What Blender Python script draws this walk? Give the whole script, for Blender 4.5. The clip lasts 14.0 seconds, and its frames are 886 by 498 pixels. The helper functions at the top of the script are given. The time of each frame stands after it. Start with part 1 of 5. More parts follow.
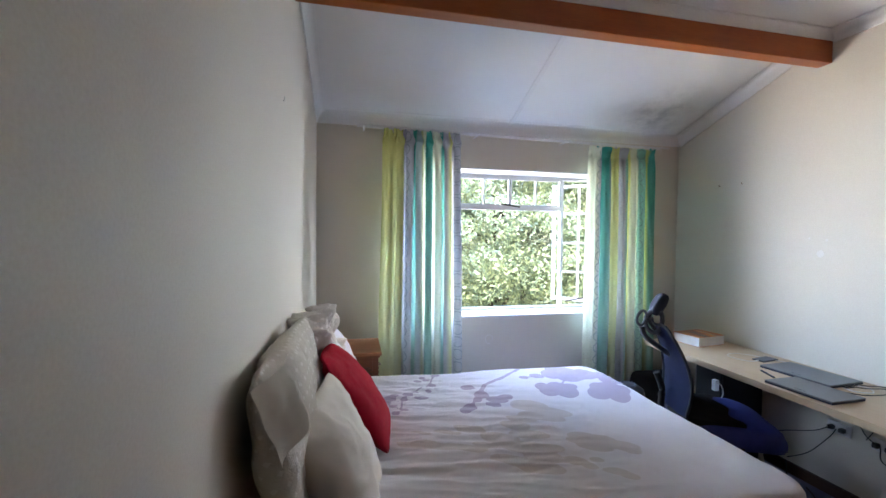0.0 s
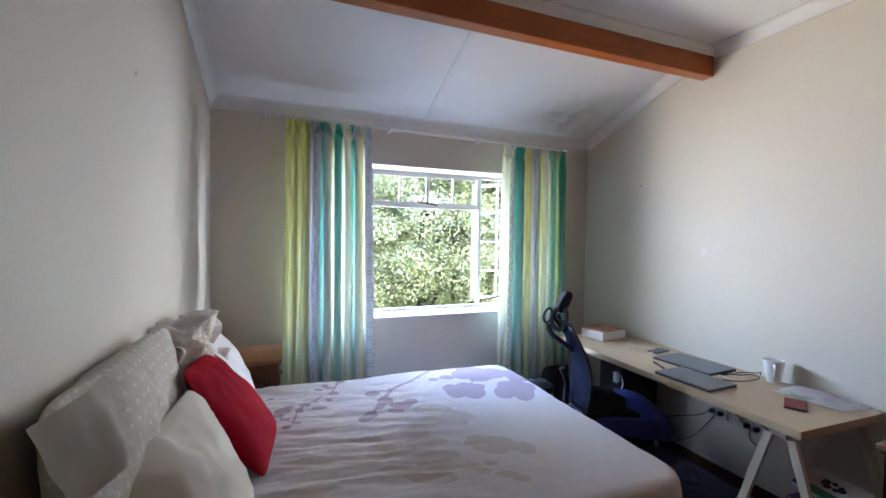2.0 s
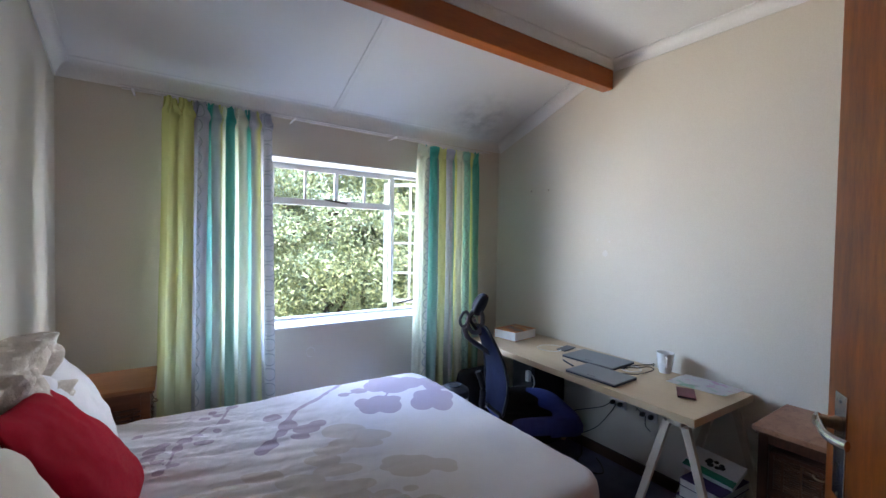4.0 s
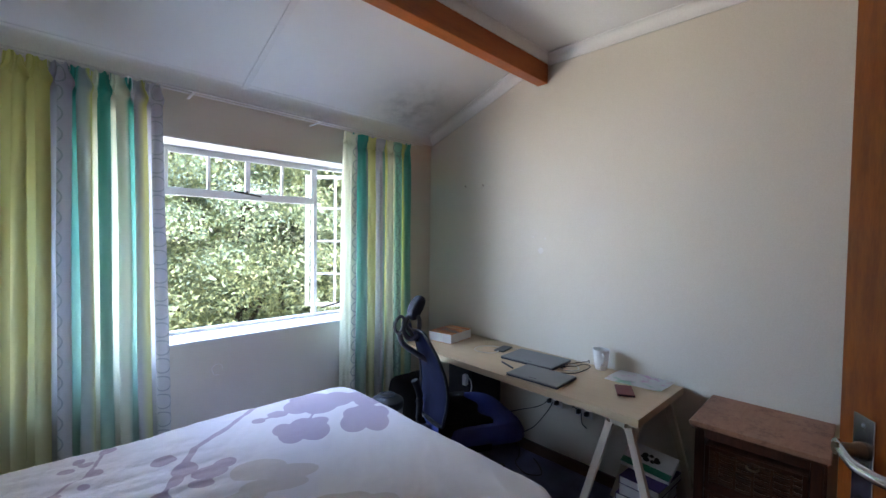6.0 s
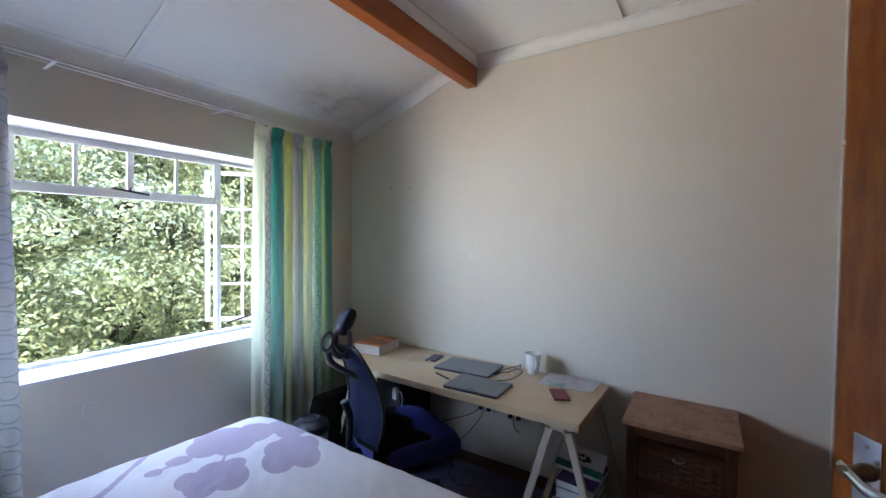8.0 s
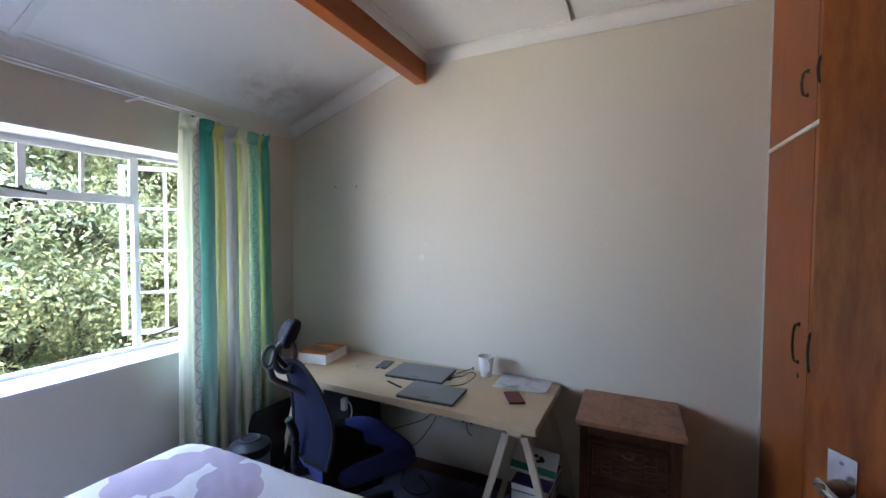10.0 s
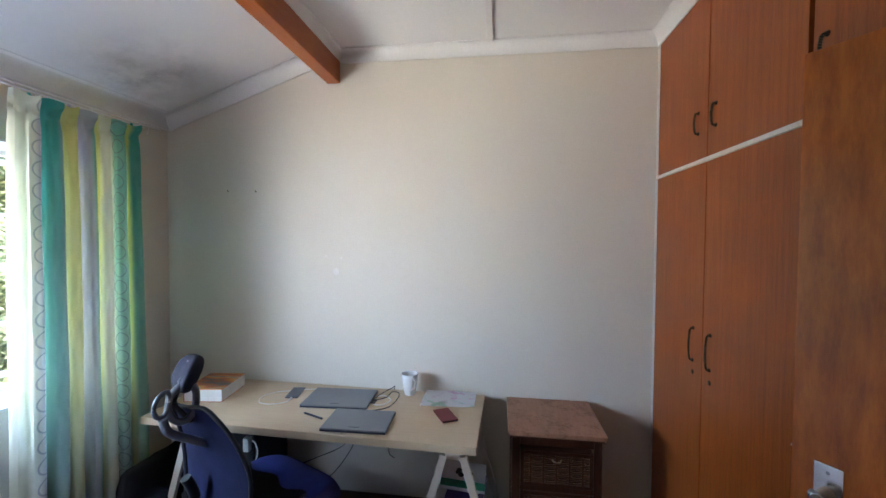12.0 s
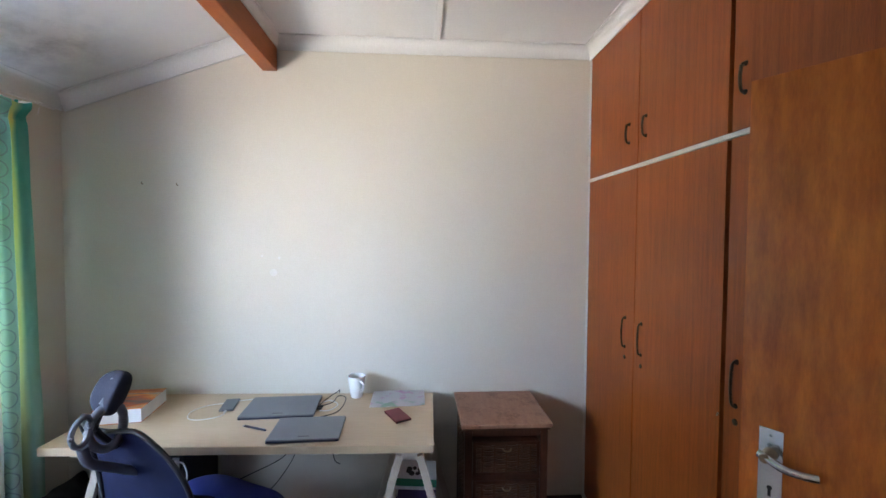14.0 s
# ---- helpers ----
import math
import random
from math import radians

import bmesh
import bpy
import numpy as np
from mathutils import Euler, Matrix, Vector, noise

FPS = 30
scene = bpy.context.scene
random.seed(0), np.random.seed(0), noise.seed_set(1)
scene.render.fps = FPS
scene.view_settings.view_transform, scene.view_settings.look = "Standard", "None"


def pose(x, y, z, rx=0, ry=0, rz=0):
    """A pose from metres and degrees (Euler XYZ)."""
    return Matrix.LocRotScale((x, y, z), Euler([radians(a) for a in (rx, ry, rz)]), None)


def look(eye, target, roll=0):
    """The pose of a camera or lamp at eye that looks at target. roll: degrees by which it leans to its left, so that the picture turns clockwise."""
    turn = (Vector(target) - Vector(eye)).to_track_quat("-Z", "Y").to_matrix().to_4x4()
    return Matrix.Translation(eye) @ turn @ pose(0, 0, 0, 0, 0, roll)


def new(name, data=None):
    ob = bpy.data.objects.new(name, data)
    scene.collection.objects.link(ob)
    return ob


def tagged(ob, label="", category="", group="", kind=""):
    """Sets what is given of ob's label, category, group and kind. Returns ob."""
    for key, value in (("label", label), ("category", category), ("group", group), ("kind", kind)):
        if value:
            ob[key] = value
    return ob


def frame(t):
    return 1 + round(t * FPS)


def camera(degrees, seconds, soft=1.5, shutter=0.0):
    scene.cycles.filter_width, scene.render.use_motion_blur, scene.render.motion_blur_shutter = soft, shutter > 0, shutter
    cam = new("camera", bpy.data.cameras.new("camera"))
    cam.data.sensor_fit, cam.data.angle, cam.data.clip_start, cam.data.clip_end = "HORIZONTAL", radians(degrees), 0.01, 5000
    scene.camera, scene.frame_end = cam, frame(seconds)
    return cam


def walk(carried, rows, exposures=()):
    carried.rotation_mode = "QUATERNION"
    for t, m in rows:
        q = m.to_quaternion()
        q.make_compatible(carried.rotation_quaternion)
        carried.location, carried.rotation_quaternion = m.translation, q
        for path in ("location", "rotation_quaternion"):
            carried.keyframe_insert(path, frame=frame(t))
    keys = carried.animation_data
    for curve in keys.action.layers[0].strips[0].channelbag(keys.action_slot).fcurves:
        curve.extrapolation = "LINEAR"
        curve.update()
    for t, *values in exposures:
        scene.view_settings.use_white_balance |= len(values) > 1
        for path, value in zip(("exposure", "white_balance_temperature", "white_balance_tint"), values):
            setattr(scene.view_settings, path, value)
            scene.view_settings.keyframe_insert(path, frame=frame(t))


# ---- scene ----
cam = camera(95.0, 14.0)
PATH = [
    (0, (0.273, 0.861, 1.541), (0.701, 2.814, 1.485), 0.6),
    (0.5, (0.322, 0.87, 1.539), (0.825, 2.805, 1.484), 0.7),
    (1, (0.374, 0.884, 1.54), (0.948, 2.8, 1.484), 0.7),
    (1.5, (0.426, 0.897, 1.532), (1.07, 2.79, 1.48), 0.7),
    (2, (0.471, 0.904, 1.541), (1.194, 2.768, 1.483), 0.8),
    (2.5, (0.488, 0.928, 1.54), (1.3, 2.755, 1.485), 0.8),
    (3, (0.508, 0.967, 1.548), (1.423, 2.744, 1.488), 0.7),
    (3.2, (0.505, 0.983, 1.547), (1.466, 2.736, 1.49), 0.8),
    (5.5, (0.568, 1.201, 1.545), (1.898, 2.693, 1.49), 0.8),
    (6, (0.601, 1.259, 1.551), (2.001, 2.686, 1.492), 0.8),
    (6.5, (0.634, 1.317, 1.539), (2.098, 2.678, 1.485), 0.7),
    (7, (0.631, 1.367, 1.551), (2.17, 2.644, 1.499), 0.7),
    (7.5, (0.611, 1.406, 1.571), (2.213, 2.602, 1.518), 0.8),
    (8, (0.62, 1.457, 1.583), (2.3, 2.54, 1.531), 0.7),
    (8.2, (0.648, 1.462, 1.597), (2.347, 2.514, 1.536), 0.7),
    (10.3, (0.684, 1.588, 1.621), (2.534, 2.344, 1.553), 0.4),
    (10.5, (0.703, 1.643, 1.619), (2.579, 2.332, 1.552), 0.5),
    (11, (0.729, 1.697, 1.644), (2.647, 2.258, 1.582), 0.5),
    (11.5, (0.704, 1.756, 1.668), (2.659, 2.174, 1.614), 0.5),
    (12, (0.692, 1.819, 1.685), (2.672, 2.093, 1.627), 0.4),
    (12.5, (0.699, 1.878, 1.688), (2.694, 2.013, 1.627), 0.5),
    (13, (0.7, 1.916, 1.689), (2.699, 1.931, 1.628), 0.5),
    (13.5, (0.694, 1.959, 1.681), (2.692, 1.894, 1.624), 0.4),
    (14, (0.686, 1.979, 1.689), (2.681, 1.862, 1.622), 0.4),
]
walk(cam, [(t, look(eye, target, roll)) for t, eye, target, roll in PATH], [(t, stops, 6500, 12) for t, stops in ((0, 1.95), (3, 1.73), (6.5, 1.46), (8, 1.47), (10.5, 1.56), (12, 1.89), (14, 2.18))])
# ---- light ----
SUN_EL, SUN_AZ = 58.0, 200.0
world = bpy.data.worlds.new("sky")
scene.world = world
world.use_nodes = True
wn = world.node_tree.nodes
wl = world.node_tree.links
sky = wn.new("ShaderNodeTexSky")
sky.sky_type = "NISHITA"
sky.sun_disc = False
sky.sun_elevation = radians(SUN_EL)
sky.sun_rotation = radians(SUN_AZ)
wl.new(sky.outputs[0], wn["Background"].inputs[0])
wn["Background"].inputs[1].default_value = 0.15
sun = new("sun", bpy.data.lights.new("sun", "SUN"))
sun.data.energy, sun.data.angle, sun.data.color = 5.0, radians(0.5), (1.0, 0.95, 0.86)
to_sun = Vector((math.sin(radians(SUN_AZ)) * math.cos(radians(SUN_EL)), math.cos(radians(SUN_AZ)) * math.cos(radians(SUN_EL)), math.sin(radians(SUN_EL))))
sun.matrix_world = look(to_sun * 20, (0, 0, 0))
groundlight = new("window_groundlight", bpy.data.lights.new("window_groundlight", "AREA"))
groundlight.data.shape, groundlight.data.size, groundlight.data.size_y = "RECTANGLE", 2.6, 1.2
groundlight.data.energy, groundlight.data.color = 62.0, (1.0, 0.93, 0.84)
groundlight.matrix_world = look((-0.35, 5.75, 0.5), (2.2, 2.9, 1.6))
daylight = new("window_daylight", bpy.data.lights.new("window_daylight", "AREA"))
daylight.data.shape, daylight.data.size, daylight.data.size_y = "RECTANGLE", 2.6, 1.5
daylight.data.energy, daylight.data.color = 88.0, (0.52, 0.71, 1.0)
daylight.matrix_world = look((-0.35, 5.75, 2.3), (2.2, 2.9, 1.2))
skylight = new("window_skylight", bpy.data.lights.new("window_skylight", "AREA"))
skylight.data.shape, skylight.data.size, skylight.data.size_y = "RECTANGLE", 2.6, 1.2
skylight.data.energy, skylight.data.color = 175.0, (0.37, 0.55, 1.0)
skylight.matrix_world = look((1.9, 5.1, 3.4), (1.6, 3.2, 0.9))

# added fill lamp, hidden outside to the right, brightens the bed-head side
side_fill = new("window_side_fill", bpy.data.lights.new("window_side_fill", "AREA"))
side_fill.data.shape, side_fill.data.size, side_fill.data.size_y = "RECTANGLE", 1.7, 2.2
side_fill.data.energy, side_fill.data.color = 88.0, (0.84, 0.90, 1.0)
side_fill.matrix_world = look((4.5, 5.5, 1.9), (0.4, 2.4, 1.1))

# ---- materials ----
def material(name, rough=0.5, metal=0.0, gloss=0.35):
    m = bpy.data.materials.new(name)
    m.use_nodes = True
    n, l = m.node_tree.nodes, m.node_tree.links
    b = n["Principled BSDF"]
    b.inputs["Roughness"].default_value = rough
    b.inputs["Metallic"].default_value = metal
    if not metal:
        b.inputs["Specular IOR Level"].default_value = gloss
    return m, n, l, b


def mapped(n, l, scale=(1, 1, 1), space="Object"):
    tc, mp = n.new("ShaderNodeTexCoord"), n.new("ShaderNodeMapping")
    l.new(tc.outputs[space], mp.inputs[0])
    mp.inputs["Scale"].default_value = scale
    return mp.outputs[0]


def noise_tex(n, l, vec, scale, detail=4, rough=0.6):
    t = n.new("ShaderNodeTexNoise")
    t.inputs["Scale"].default_value, t.inputs["Detail"].default_value, t.inputs["Roughness"].default_value = scale, detail, rough
    l.new(vec, t.inputs["Vector"])
    return t.outputs[0]


def ramp(n, l, fac, stops, mode="LINEAR"):
    r = n.new("ShaderNodeValToRGB")
    r.color_ramp.interpolation = mode
    while len(r.color_ramp.elements) < len(stops):
        r.color_ramp.elements.new(0.5)
    for e, (p, c) in zip(r.color_ramp.elements, stops):
        e.position, e.color = p, (*c, 1)
    l.new(fac, r.inputs[0])
    return r.outputs[0]


def mixed(n, l, fac, a, b, blend="MIX"):
    m = n.new("ShaderNodeMix")
    m.data_type, m.blend_type = "RGBA", blend
    for sock, v in ((m.inputs[0], fac), (m.inputs[6], a), (m.inputs[7], b)):
        if isinstance(v, (int, float)):
            sock.default_value = v
        elif isinstance(v, tuple):
            sock.default_value = (*v, 1)
        else:
            l.new(v, sock)
    return m.outputs[2]


def math_node(n, l, op, a, b=0.0, c=0.0):
    m = n.new("ShaderNodeMath")
    m.operation = op
    for sock, v in zip(m.inputs, (a, b, c)):
        if isinstance(v, (int, float)):
            sock.default_value = v
        else:
            l.new(v, sock)
    return m.outputs[0]


def bumped(n, l, b, height, strength=0.2, dist=0.002):
    k = n.new("ShaderNodeBump")
    k.inputs["Strength"].default_value, k.inputs["Distance"].default_value = strength, dist
    l.new(height, k.inputs["Height"])
    l.new(k.outputs[0], b.inputs["Normal"])


def mottled(name, c1, c2, rough=0.6, scale=3.0, fine=120.0, bump=0.15, dist=0.002, metal=0.0):
    m, n, l, b = material(name, rough, metal)
    v = mapped(n, l)
    a = noise_tex(n, l, v, scale)
    f = noise_tex(n, l, v, fine, 3)
    col = ramp(n, l, a, [(0.3, c1), (0.7, c2)])
    col = mixed(n, l, 0.12, col, ramp(n, l, f, [(0.3, (0.0, 0.0, 0.0)), (0.7, (1, 1, 1))]), "SOFT_LIGHT")
    l.new(col, b.inputs["Base Color"])
    bumped(n, l, b, f, bump, dist)
    return m


def wood(name, dark, light, along="Z", stretch=14.0, scale=7.0, rough=0.38, fine=60.0, wear=None):
    m, n, l, b = material(name, rough)
    sc = {"X": (1, stretch, stretch), "Y": (stretch, 1, stretch), "Z": (stretch, stretch, 1)}[along]
    v = mapped(n, l, sc)
    info = n.new("ShaderNodeObjectInfo")
    shift = n.new("ShaderNodeVectorMath")
    shift.operation = "ADD"
    l.new(v, shift.inputs[0])
    comb = n.new("ShaderNodeCombineXYZ")
    r = math_node(n, l, "MULTIPLY", info.outputs["Random"], 37.0)
    for i in range(3):
        l.new(r, comb.inputs[i])
    l.new(comb.outputs[0], shift.inputs[1])
    v = shift.outputs[0]
    g = noise_tex(n, l, v, scale * 0.25, 6, 0.65)
    f = noise_tex(n, l, v, fine * 0.25, 4, 0.7)
    broad = noise_tex(n, l, mapped(n, l), 2.2, 2)
    col = ramp(n, l, g, [(0.28, dark), (0.5, tuple((p + q) / 2 for p, q in zip(dark, light))), (0.72, light)])
    col = mixed(n, l, 0.45, col, ramp(n, l, f, [(0.35, dark), (0.65, light)]))
    col = mixed(n, l, 0.25, col, ramp(n, l, broad, [(0.3, dark), (0.7, light)]))
    if wear:
        w = ramp(n, l, noise_tex(n, l, mapped(n, l), 11, 10, 0.85), [(0.50, (0, 0, 0)), (0.68, (1, 1, 1))])
        col = mixed(n, l, w, col, wear)
    l.new(col, b.inputs["Base Color"])
    bumped(n, l, b, f, 0.12, 0.001)
    return m


M = {}
M["wall"] = mottled("cream_wall_paint", (0.64, 0.588, 0.500), (0.67, 0.618, 0.530), 0.5, 1.2, 160, 0.12, 0.001)
M["ceiling"] = mottled("white_ceiling_paint", (0.73, 0.72, 0.70), (0.78, 0.77, 0.75), 0.7, 0.8, 90, 0.08, 0.001)
def stained_ceiling():
    m, n, l, b = material("stained_ceiling_paint", 0.7)
    v = mapped(n, l)
    base = ramp(n, l, noise_tex(n, l, v, 0.8), [(0.3, (0.73, 0.72, 0.70)), (0.7, (0.78, 0.77, 0.75))])
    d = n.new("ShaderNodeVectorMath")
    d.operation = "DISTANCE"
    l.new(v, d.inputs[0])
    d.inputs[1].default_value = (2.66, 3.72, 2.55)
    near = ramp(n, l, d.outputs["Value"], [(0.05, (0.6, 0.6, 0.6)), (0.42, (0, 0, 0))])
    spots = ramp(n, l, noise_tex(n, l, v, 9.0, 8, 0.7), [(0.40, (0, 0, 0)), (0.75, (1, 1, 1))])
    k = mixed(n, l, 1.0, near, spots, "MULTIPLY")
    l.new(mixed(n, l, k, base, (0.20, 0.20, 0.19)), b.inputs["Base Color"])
    return m


M["slope"] = stained_ceiling()
M["cornice"] = mottled("white_cornice_paint", (0.70, 0.69, 0.67), (0.74, 0.73, 0.71), 0.6, 2, 90, 0.05)
M["beam"] = wood("varnished_orange_beam", (0.26, 0.060, 0.012), (0.44, 0.125, 0.028), "X", 12, 7, 0.35)
M["ward"] = wood("sapele_veneer", (0.125, 0.027, 0.006), (0.43, 0.108, 0.022), "Z", 30, 10, 0.33, 120)
M["ward_edge"] = wood("dark_veneer_edge", (0.05, 0.014, 0.006), (0.08, 0.022, 0.008), "Z", 26, 10, 0.5, 90)
M["door"] = wood("varnished_door_veneer", (0.19, 0.038, 0.007), (0.72, 0.210, 0.036), "Z", 5.0, 6, 0.28, 40)
M["carpet"] = mottled("blue_grey_carpet", (0.11, 0.11, 0.18), (0.17, 0.17, 0.26), 0.95, 6, 260, 0.9, 0.006)
M["skirt"] = wood("dark_skirting", (0.045, 0.020, 0.012), (0.085, 0.040, 0.024), "Y", 12, 7, 0.45)
M["white"] = mottled("white_gloss_paint", (0.64, 0.62, 0.62), (0.70, 0.68, 0.67), 0.35, 4, 120, 0.05)
M["strip"] = mottled("painted_strip", (0.62, 0.60, 0.56), (0.72, 0.70, 0.66), 0.5, 8, 120, 0.05)
M["desk"] = wood("birch_laminate", (0.50, 0.37, 0.24), (0.60, 0.46, 0.31), "Y", 9, 6, 0.42, 50)
M["trestle"] = wood("pale_trestle_wood", (0.50, 0.42, 0.33), (0.60, 0.52, 0.43), "Z", 9, 6, 0.5, 50)
M["chest"] = wood("dark_stained_wood", (0.028, 0.009, 0.005), (0.095, 0.030, 0.014), "Z", 8, 7, 0.42, 40)
M["chest_top"] = wood("worn_tan_top", (0.26, 0.125, 0.075), (0.42, 0.225, 0.145), "Y", 5, 7, 0.5, 40, wear=(0.13, 0.052, 0.032))
M["wicker"] = mottled("dark_wicker", (0.040, 0.016, 0.009), (0.125, 0.052, 0.026), 0.30, 22, 200, 0.4)
M["stand"] = wood("reddish_nightstand_wood", (0.11, 0.036, 0.014), (0.26, 0.095, 0.038), "Y", 8, 7, 0.4, 40)
M["stand_top"] = wood("orange_brown_top", (0.26, 0.100, 0.042), (0.46, 0.200, 0.090), "Y", 8, 7, 0.4, 40)
M["black"] = mottled("black_plastic", (0.012, 0.012, 0.014), (0.022, 0.022, 0.025), 0.45, 6, 150, 0.1)
M["grey_plastic"] = mottled("grey_plastic", (0.065, 0.07, 0.09), (0.10, 0.11, 0.135), 0.4, 6, 150, 0.05)
M["mesh"] = mottled("navy_mesh_fabric", (0.007, 0.010, 0.042), (0.013, 0.018, 0.068), 0.9, 9, 500, 0.5)
M["cloth_navy"] = mottled("dark_navy_headrest_cloth", (0.006, 0.008, 0.022), (0.011, 0.014, 0.036), 0.8, 9, 400, 0.4)
M["navy"] = mottled("navy_seat_fabric", (0.026, 0.036, 0.170), (0.040, 0.052, 0.230), 0.85, 9, 400, 0.5)
M["cloth_black"] = mottled("black_cloth", (0.008, 0.008, 0.009), (0.016, 0.015, 0.016), 0.95, 9, 300, 0.4)
M["metal_black"] = mottled("antique_black_metal", (0.03, 0.026, 0.022), (0.07, 0.06, 0.05), 0.4, 40, 200, 0.2, metal=0.8)
M["chrome"] = mottled("worn_chrome", (0.55, 0.56, 0.58), (0.68, 0.69, 0.71), 0.2, 12, 200, 0.05, metal=1.0)
M["bronze"] = mottled("worn_brass_boss", (0.24, 0.17, 0.12), (0.34, 0.26, 0.18), 0.35, 20, 200, 0.1, metal=0.9)
M["laptop"] = mottled("grey_laptop_shell", (0.155, 0.165, 0.185), (0.175, 0.185, 0.205), 0.42, 3, 300, 0.05, metal=0.3)
M["laptop_dark"] = mottled("dark_navy_laptop_base", (0.02, 0.024, 0.045), (0.03, 0.034, 0.06), 0.4, 6, 200, 0.05)
M["ceramic"] = mottled("white_ceramic", (0.74, 0.73, 0.72), (0.80, 0.79, 0.78), 0.15, 8, 100, 0.02)
M["cable_white"] = mottled("white_cable", (0.65, 0.65, 0.64), (0.75, 0.75, 0.74), 0.45, 6, 100, 0.02)
M["red_case"] = mottled("maroon_phone_case", (0.14, 0.018, 0.025), (0.18, 0.025, 0.034), 0.45, 12, 200, 0.1)
M["page"] = mottled("book_pages", (0.66, 0.66, 0.66), (0.78, 0.78, 0.77), 0.8, 10, 250, 0.2)
M["green"] = mottled("green_cover", (0.02, 0.19, 0.11), (0.03, 0.24, 0.14), 0.4, 6, 100, 0.02)
M["purple"] = mottled("purple_cover", (0.04, 0.02, 0.10), (0.07, 0.03, 0.14), 0.4, 6, 100, 0.02)
M["cover_white"] = mottled("white_cover", (0.62, 0.62, 0.64), (0.72, 0.72, 0.74), 0.4, 6, 100, 0.02)
M["steel"] = mottled("brushed_steel", (0.30, 0.30, 0.32), (0.42, 0.42, 0.44), 0.3, 12, 200, 0.05, metal=0.9)


def fabric(name, c1, c2, weave=700.0, sheen=0.0, wrinkle=5.0, crease=0.6):
    m, n, l, b = material(name, 0.9)
    v = mapped(n, l)
    a, f = noise_tex(n, l, v, wrinkle, 5), noise_tex(n, l, v, weave, 2)
    l.new(ramp(n, l, a, [(0.3, c1), (0.7, c2)]), b.inputs["Base Color"])
    b.inputs["Sheen Weight"].default_value = sheen
    bumped(n, l, b, mixed(n, l, 0.12, a, f), crease, 0.022)
    return m


M["red"] = fabric("red_cushion_cloth", (0.32, 0.001, 0.014), (0.40, 0.002, 0.022), crease=0.9)
M["red"].node_tree.nodes["Principled BSDF"].inputs["Specular IOR Level"].default_value = 0.15
M["cream"] = fabric("cream_pillowcase", (0.70, 0.65, 0.57), (0.76, 0.71, 0.63))
M["white_cloth"] = fabric("white_pillowcase", (0.68, 0.67, 0.70), (0.74, 0.73, 0.76))


def dotted_cloth():
    m, n, l, b = material("dotted_greige_pillowcase", 0.9)
    uv = mapped(n, l, (14, 14, 1), "UV")
    sep = n.new("ShaderNodeSeparateXYZ")
    l.new(uv, sep.inputs[0])
    row = math_node(n, l, "FLOOR", sep.outputs[1])
    shift = math_node(n, l, "MULTIPLY", math_node(n, l, "MODULO", row, 2.0), 0.5)
    fx = math_node(n, l, "SUBTRACT", math_node(n, l, "FRACT", math_node(n, l, "ADD", sep.outputs[0], shift)), 0.5)
    fy = math_node(n, l, "SUBTRACT", math_node(n, l, "FRACT", sep.outputs[1]), 0.5)
    d = math_node(n, l, "ADD", math_node(n, l, "ABSOLUTE", fx), math_node(n, l, "ABSOLUTE", fy))
    dot = math_node(n, l, "LESS_THAN", d, 0.22)
    base = ramp(n, l, noise_tex(n, l, mapped(n, l), 6), [(0.3, (0.55, 0.50, 0.43)), (0.7, (0.61, 0.56, 0.49))])
    l.new(mixed(n, l, dot, base, (0.69, 0.65, 0.59)), b.inputs["Base Color"])
    bumped(n, l, b, noise_tex(n, l, mapped(n, l), 6, 6, 0.7), 0.8, 0.022)
    return m


M["dots"] = dotted_cloth()


def bedspread():
    m, n, l, b = material("printed_bedspread", 0.85)
    at, at2 = n.new("ShaderNodeAttribute"), n.new("ShaderNodeAttribute")
    at.attribute_name, at2.attribute_name = "mauve_print", "beige_print"
    v = mapped(n, l)
    base = ramp(n, l, noise_tex(n, l, v, 3), [(0.3, (0.64, 0.60, 0.62)), (0.7, (0.70, 0.66, 0.67))])
    wave = n.new("ShaderNodeTexWave")
    wave.inputs["Scale"].default_value = 40
    wave.bands_direction = "Y"
    l.new(v, wave.inputs["Vector"])
    beige = mixed(n, l, math_node(n, l, "MULTIPLY", wave.outputs[1], 0.45), (0.53, 0.46, 0.43), (0.64, 0.59, 0.57))
    a = ramp(n, l, at.outputs["Fac"], [(0.42, (0, 0, 0)), (0.58, (1, 1, 1))])
    a2 = ramp(n, l, at2.outputs["Fac"], [(0.42, (0, 0, 0)), (0.58, (1, 1, 1))])
    tint = ramp(n, l, noise_tex(n, l, v, 1.6, 1), [(0.4, (0.40, 0.31, 0.36)), (0.6, (0.37, 0.30, 0.38))])
    col = mixed(n, l, a2, base, beige)
    col = mixed(n, l, a, col, tint)
    l.new(col, b.inputs["Base Color"])
    b.inputs["Sheen Weight"].default_value = 0.15
    stretch = mapped(n, l, (3.0, 14.0, 3.0))
    bumped(n, l, b, mixed(n, l, 0.5, noise_tex(n, l, stretch, 1.5, 6), noise_tex(n, l, v, 500, 2)), 0.5, 0.012)
    return m


M["spread"] = bedspread()

